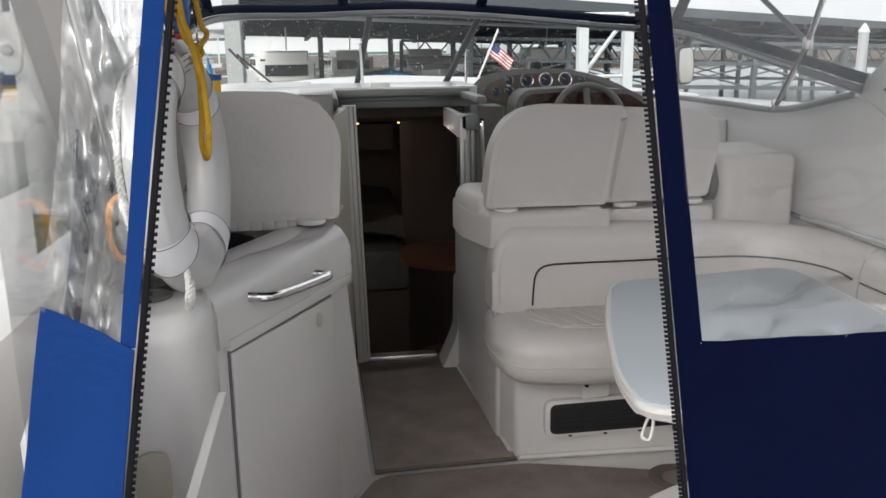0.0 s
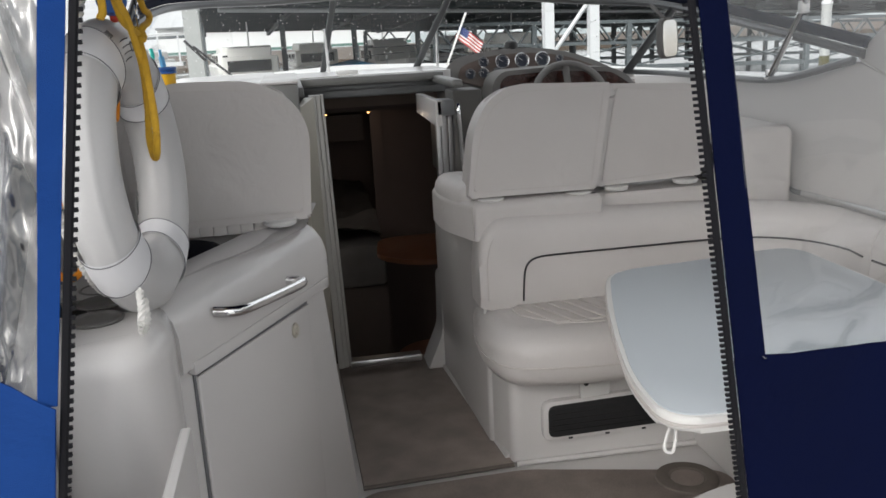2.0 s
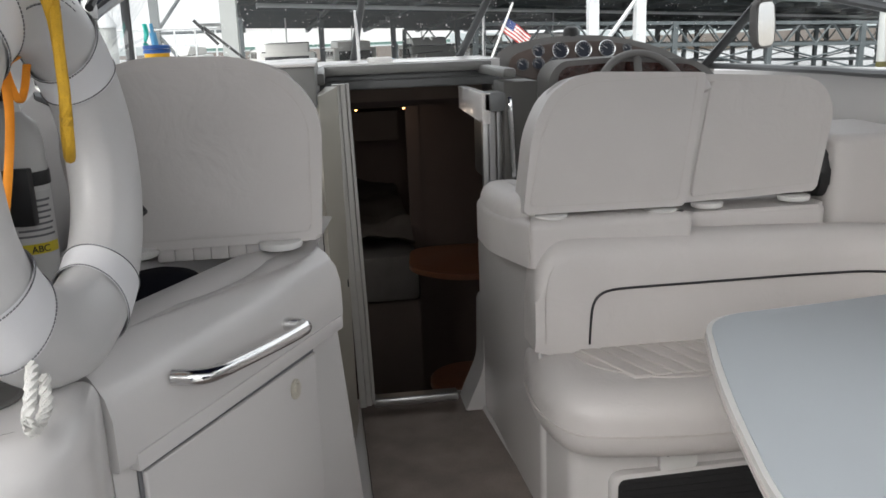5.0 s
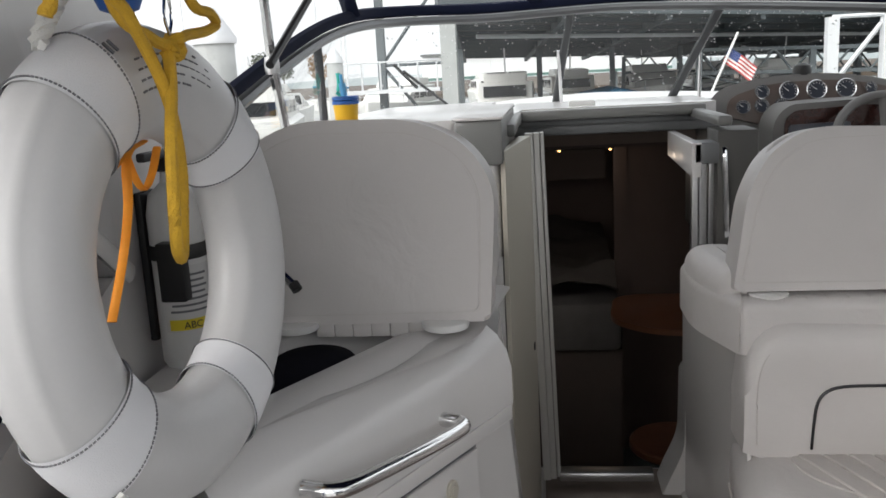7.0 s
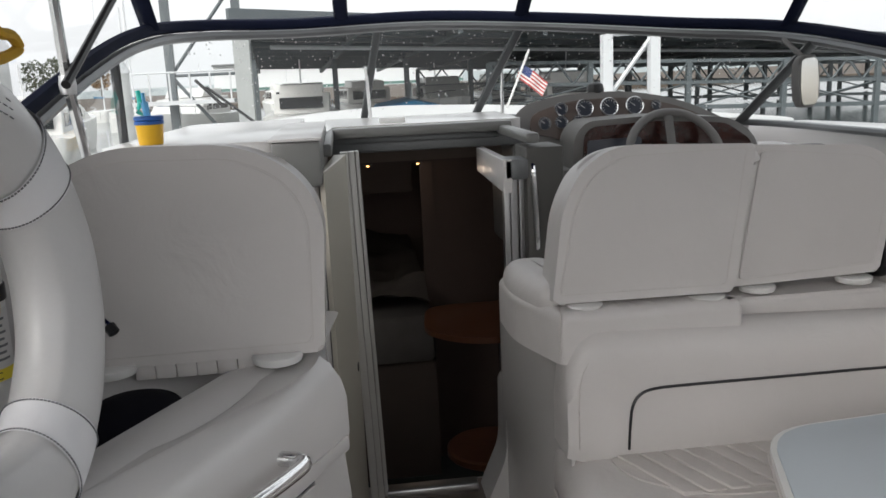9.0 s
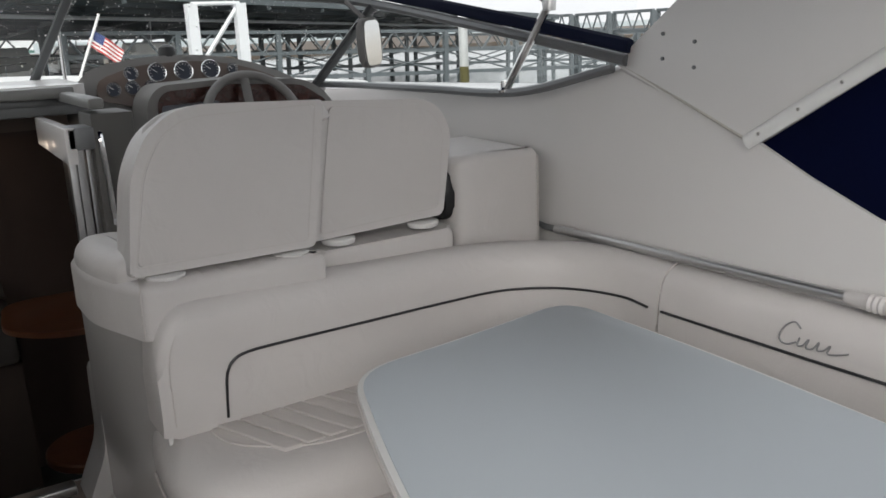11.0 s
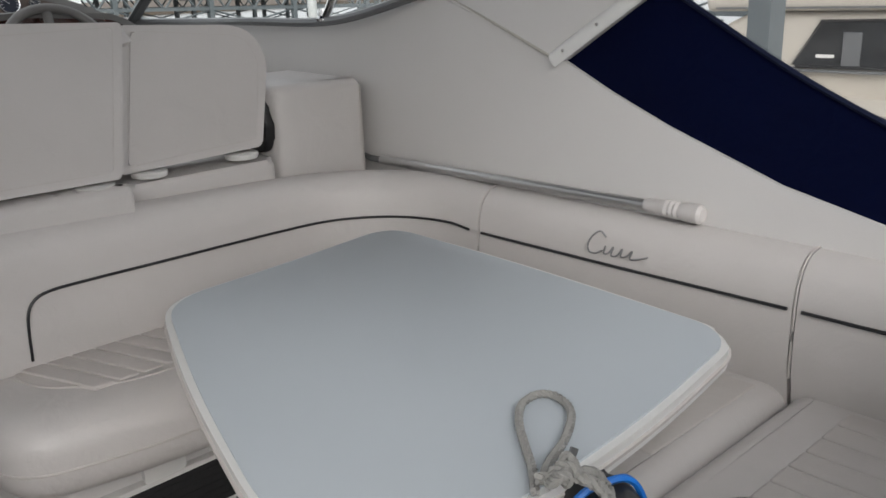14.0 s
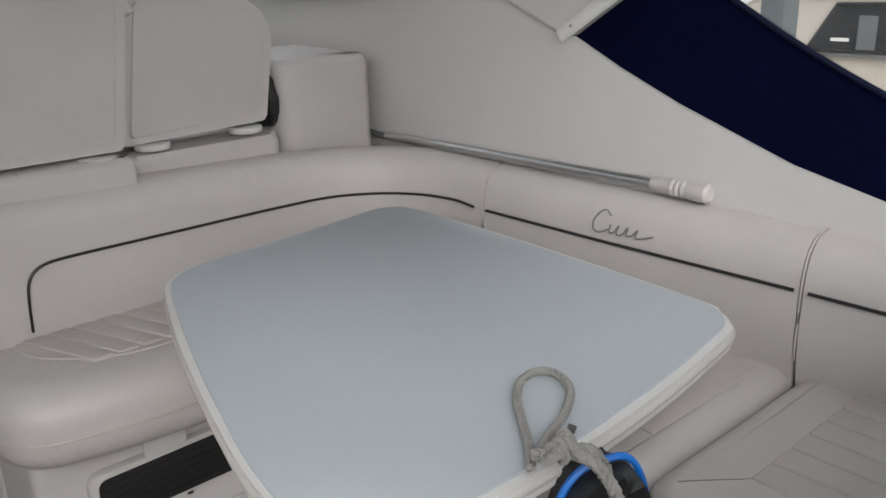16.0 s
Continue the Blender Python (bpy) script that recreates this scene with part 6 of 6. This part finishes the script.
for k in range(9):
    f = 0.08 + k * 0.10
    part("purlin", beam(eave(0).lerp(back_eave(0), f) - Vector((0, 0, 0.10)), eave(1).lerp(back_eave(1), f) - Vector((0, 0, 0.10)), 0.12, 0.16), STEEL, shed)
for k in range(15):
    u = 0.005 + k * 0.07
    part("rafter", beam(eave(u, -0.14), back_eave(u, -0.14), 0.16, 0.22), STEEL, shed)
    m = eave(u).lerp(back_eave(u), 0.5)
    part("post", box(m.x - 0.11, m.x + 0.11, m.y - 0.11, m.y + 0.11, -0.9, m.z - 0.02), STEEL, shed)
part("service_pipe", tube([eave(0.02).lerp(back_eave(0.02), 0.22) - Vector((0, 0, 0.30)), eave(1).lerp(back_eave(1), 0.22) - Vector((0, 0, 0.30))], 0.07, 8), FASCIA, shed, "pale service pipe")
part("corner_post", box(-2.65, -2.25, 19.6, 20.0, -0.9, 3.05), PILE, shed, "pale corner post")
shed2 = thing("covered_dock", "far white-sided covered dock", "boat shed", (-5, 62, -1))
part("fascia", box(-9, 9, 61.0, 61.3, 1.15, 2.75), FASCIA, shed2, "long white fascia")
part("gutter", box(-9, 9, 60.8, 61.0, 1.0, 1.18), GREEN_TRIM, shed2, "green gutter line")
part("roof", slab([(60.5, 2.75), (75, 3.0), (75, 3.2), (60.5, 2.9)], facing_side(-9), 18.0), ROOF_GREY, shed2)
for k in range(6):
    part("post", box(-9 + k * 3.5, -8.8 + k * 3.5, 61.4, 61.6, -1, 1.2), STEEL, shed2)


def tower(x, y, w, top, material, label):
    t = thing("lattice_tower", label, "tower", (x, y, -1))
    for a in (0, w):
        part("leg", box(x + a - 0.13, x + a + 0.13, y - 0.13, y + 0.13, -1, top), material, t)
    n = int((top + 1) / (w * 0.9)) or 1
    for k in range(n):
        z0, z1 = -1 + (top + 1) * k / n, -1 + (top + 1) * (k + 1) / n
        part("brace", tube([(x, y, z0), (x + w, y, z1)] if k % 2 else [(x + w, y, z0), (x, y, z1)], 0.06, 5), material, t)
        part("rung", tube([(x, y, z1), (x + w, y, z1)], 0.05, 5), material, t)
    return t


tower(6.75, 19.0, 1.25, 2.25, STEEL_W, "white lattice gangway frame at the shed")
tower(-5.4, 26.0, 2.2, 4.6, STEEL, "grey lattice tower at the dock end")
gangway = thing("gangway", "pale steel gangway by the tower", "gangway", (-4.5, 25.5, 0.4))
part("deck", box(-6.6, -3.4, 25.2, 25.9, 0.9, 1.02), STEEL_W, gangway)
for k in range(6):
    part("rail_post", box(-6.6 + k * 0.62, -6.55 + k * 0.62, 25.2, 25.25, 1.0, 1.9), STEEL_W, gangway)
part("rail", tube([(-6.6, 25.2, 1.9), (-3.4, 25.2, 1.9)], 0.03, 5), STEEL_W, gangway)


# moored boats
def motorboat(length, beam, hull_mat, label, fly=True, windows=((0.24, 0.37), (0.39, 0.50), (0.52, 0.60)), sill=0.45, top=0.86):
    b = thing("motorboat", label, "boat", (0, 0, -1.0), "moored boats")
    half = beam / 2
    plan = [(-half, 0), (half, 0), (half, length * 0.55), (half * 0.6, length * 0.85), (0, length), (-half * 0.6, length * 0.85), (-half, length * 0.55)]
    bm, rows = bmesh.new(), []
    for z, s in ((-1.05, 0.78), (-0.6, 0.92), (-0.1, 1.0), (0.18, 1.03), (0.22, 0.98)):
        rows.append([bm.verts.new((p[0] * s, p[1] * (0.96 + 0.04 * s) , z + 0.25 * (p[1] / length) ** 2 * (z > -0.5))) for p in rounded(plan, 0.4, 3)])
    n = len(rows[0])
    for p, q in zip(rows, rows[1:]):
        for k in range(n):
            bm.faces.new((p[k], p[(k + 1) % n], q[(k + 1) % n], q[k]))
    bm.faces.new(rows[-1])
    part("hull", bm, hull_mat, b)
    cab = [(length * 0.18, 0.2), (length * 0.74, 0.22), (length * 0.60, 0.95), (length * 0.20, 1.0)]
    part("cabin", slab(cab, facing_side(-half * 0.78), half * 1.56, 0.06), hull_mat, b)
    for s in (-1, 1):
        for a0, a1 in windows:
            x = half * 0.785 * s
            part("window", slab([(length * a0, sill), (length * a1, sill), (length * (a1 - 0.02), top - 0.02), (length * a0, top)], facing_side(x - 0.01), 0.02), TINT, b, "tinted window")
    part("aft_window", box(-half * 0.6, half * 0.6, length * 0.175, length * 0.19, 0.42, 0.85), TINT, b, "tinted window")
    if fly:
        part("flybridge", slab([(length * 0.22, 1.0), (length * 0.56, 1.0), (length * 0.50, 1.38), (length * 0.22, 1.32)], facing_side(-half * 0.6), half * 1.2, 0.05), hull_mat, b)
        part("mast", tube([(0, length * 0.3, 1.3), (0, length * 0.27, 2.3)], 0.03, 6), STEEL_W, b)
    for s in (-1, 1):
        part("rail", tube(spline([(half * 0.95 * s, length * 0.55, 0.55), (half * 0.62 * s, length * 0.84, 0.68), (half * 0.1 * s, length * 0.985, 0.75)], 4), 0.02, 5), CHROME, b)
        for f in (0.6, 0.75, 0.9):
            part("rail_post", tube([(half * (1.35 - 0.85 * f) * s, length * f, 0.2), (half * (1.35 - 0.85 * f) * s, length * f, 0.64)], 0.015, 5), CHROME, b)
    return b


boat = motorboat(8.0, 2.8, HULL, "white moored motor cruiser with dark windows")
boat.location = (-1.6, 30.0, -1.0)
random.seed(11)
for x, y, turn, s in ((-9.0, 22, 10, 1), (-12.5, 30, -8, 1), (-16, 38, 4, 1), (-6.0, 40, 170, 1), (1.6, 40, 8, 1), (4.6, 44, 185, 1), (10.0, 33, 0, 1), (-20, 30, 30, 1), (-24, 45, 10, 1), (-10, 55, 0, 1), (-3, 52, 12, 1), (9.0, 44, 0, 1), (-14, 16, 20, 1)):
    copy_thing(boat, Matrix.Translation((x, y, -1.0)) @ Matrix.Rotation(radians(turn), 4, "Z"))
covered = thing("covered_boat", "moored boat under a bright blue tarpaulin", "boat", (2.4, 30.0, -1.0))
part("hull", slab(rounded([(1.0, 28.0), (3.9, 28.0), (3.7, 32.5), (2.4, 35.0), (1.2, 32.5)], 0.4), up_at(-1.05), 0.9, 0.1), HULL, covered)
part("tarpaulin", slab([(0.95, -0.25), (3.95, -0.25), (3.7, 0.35), (2.5, 0.62), (1.3, 0.40)], facing_aft(27.9), 5.0, 0.08), TARP, covered)
near = motorboat(11.0, 3.9, HULL_CREAM, "cream motor yacht moored alongside with dark windows", windows=((0.24, 0.375), (0.395, 0.563), (0.62, 0.645)), sill=0.53, top=0.90)
for y in (3.2, 4.75, 5.38):
    part("window_post", box(-1.56, -1.535, y, y + 0.05, 0.54, 0.88), ALU_DULL, near, "grey window post")
for y0, y1 in ((3.4, 3.7), (5.66, 5.80)):
    part("blind", box(-1.550, -1.535, y0, y1, 0.54, 0.80), ALU_DULL, near, "grey blind behind the window")
part("shelf", box(-1.552, -1.536, 5.86, 6.0, 0.60, 0.625), FLAG_W, near, "white shelf behind the window")
for y0, y1 in ((2.62, 4.13), (4.33, 6.20)):
    part("window_frame", tube([(-1.545, y0, 0.525), (-1.545, y1, 0.525), (-1.545, y1 - 0.22, 0.885), (-1.545, y0, 0.905)], 0.012, 6, closed=True, up=(1, 0, 0)), BLACK, near, "black rubber window frame")
part("rub_strip", box(-1.58, -1.525, 2.2, 7.0, 0.485, 0.505), ALU_DULL, near, "grey strip under the windows")
part("roof", box(-1.60, 1.60, 2.1, 6.95, 0.965, 1.11, 0.05, 3), HULL_CREAM, near, "cream overhanging cabin roof")
part("moulding", box(-1.61, -1.59, 2.2, 6.85, 0.985, 1.0), ALU_DULL, near, "grey moulding along the roof edge")
part("handrail", tube(spline([(-1.45, 2.5, 1.09), (-1.45, 2.7, 1.17), (-1.45, 6.3, 1.17), (-1.45, 6.5, 1.09)], 4), 0.018, 6), CHROME, near)
part("seam", tube([(-1.54, 5.15, 0.48), (-1.60, 5.45, 0.22)], 0.010, 5), ALU_DULL, near, "grey joint in the cabin side")
near.matrix_basis = Matrix.Translation((9.0, -5.45, -1.0)) @ Matrix.Rotation(radians(4), 4, "Z")
sp = thing("shed_post", "grey steel post of the next slip", "post", (5.0, -0.15, -1.0))
part("shaft", box(4.92, 5.10, -0.24, -0.10, -1.0, 4.2), STEEL, sp)
part("base", box(4.86, 5.16, -0.30, -0.04, -1.0, -0.9), STEEL, sp)
structure("dock", box(4.3, 5.7, -14, 9, -0.95, -0.45, 0.03), CONCRETE, "narrow pale finger dock", "dock")

# masts of sailing boats far to port
random.seed(5)
for k in range(12):
    x, y = -12 - random.random() * 26, 34 + random.random() * 40
    s = thing("sailing_boat", "distant moored sailing boat with a bare mast", "boat", (x, y, -1.0), "distant sailing boats")
    part("hull", slab(rounded([(x - 0.9, y - 3), (x + 0.9, y - 3), (x + 0.7, y + 2), (x, y + 4), (x - 0.7, y + 2)], 0.3), up_at(-1.05), 0.95, 0.1), HULL, s)
    part("mast", tube([(x, y, -0.1), (x, y, 7 + random.random() * 4)], 0.06, 6), STEEL_W, s)
    part("boom", tube([(x, y, 0.9), (x, y - 2.6, 0.95)], 0.08, 6), TARP, s)


# trees on the far bank
def tree(x, y, h, leaf):
    t = thing("tree", "broadleaf tree on the far bank" if leaf is LEAF else "orange autumn tree on the far bank", "tree", (x, y, -0.5), "far bank trees")
    part("trunk", tube([(x, y, -1.0), (x + 0.1, y, h * 0.35), (x, y, h * 0.7)], 0.25, 6, taper=lambda f: 1 - 0.7 * f), BARK, t)
    bm = bmesh.new()
    for k in range(420):
        a, b, r = random.uniform(0, 2 * math.pi), random.uniform(-1, 1), random.random() ** 0.4
        c = Vector((x + math.cos(a) * r * h * 0.34 * math.sqrt(1 - b * b * 0.8), y + math.sin(a) * r * h * 0.3, h * 0.62 + b * h * 0.36))
        c += Vector((random.uniform(-0.4, 0.4), random.uniform(-0.4, 0.4), random.uniform(-0.4, 0.4)))
        s = random.uniform(0.18, 0.45)
        e = Euler((random.uniform(0, 3), random.uniform(0, 3), random.uniform(0, 3))).to_matrix()
        vs = [bm.verts.new(c + e @ Vector(p) * s) for p in ((-1, -0.5, 0), (0.2, -0.8, 0.2), (1, 0.3, -0.1), (0, 0.9, 0.2))]
        bm.faces.new(vs)
    part("crown", bm, leaf, t, smooth=0)


random.seed(3)
for k in range(14):
    tree(-170 + k * 9.0 + random.uniform(-2, 2), 205 + random.uniform(-8, 12), random.uniform(6.0, 9.5), LEAF_A if k % 3 == 1 else LEAF)
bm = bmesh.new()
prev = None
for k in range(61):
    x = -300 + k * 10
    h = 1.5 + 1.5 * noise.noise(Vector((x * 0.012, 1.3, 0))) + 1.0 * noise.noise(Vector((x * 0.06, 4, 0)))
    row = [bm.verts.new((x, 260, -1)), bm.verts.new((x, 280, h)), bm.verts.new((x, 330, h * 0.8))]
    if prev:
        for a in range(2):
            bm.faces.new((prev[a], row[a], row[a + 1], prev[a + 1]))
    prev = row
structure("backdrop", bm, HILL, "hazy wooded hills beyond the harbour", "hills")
structure("ground", box(-300, 300, 92, 262, -1.1, -0.6), BARK, "far shore", "ground", 0)

# ensign on the foredeck
flag = thing("flag", "small striped ensign on a staff at the bow", "flag", (1.30, 4.0, 1.15))
part("staff", tube([(1.22, 4.0, 1.16), (1.40, 3.95, 1.60)], 0.010, 6), TRIM, flag)


def cloth(u0, u1, v0, v1):
    def at(u, v):
        o = Vector((1.345, 3.965, 1.50))
        return o + Vector((0.20, -0.01, -0.16)) * u + Vector((-0.045, 0.01, -0.105)) * v + Vector((0, 0.015 * math.sin(u * 9), 0))
    bm, prev = bmesh.new(), None
    for k in range(9):
        u = u0 + (u1 - u0) * k / 8
        row = (bm.verts.new(at(u, v0)), bm.verts.new(at(u, v1)))
        if prev:
            bm.faces.new((prev[0], row[0], row[1], prev[1]))
        prev = row
    return bm


for k in range(9):
    part("stripe", cloth(0.4 if k < 5 else 0.0, 1.0, k / 9, (k + 1) / 9), FLAG_R if k % 2 == 0 else FLAG_W, flag)
part("canton", cloth(0.0, 0.4, 0.0, 5 / 9), FLAG_B, flag)
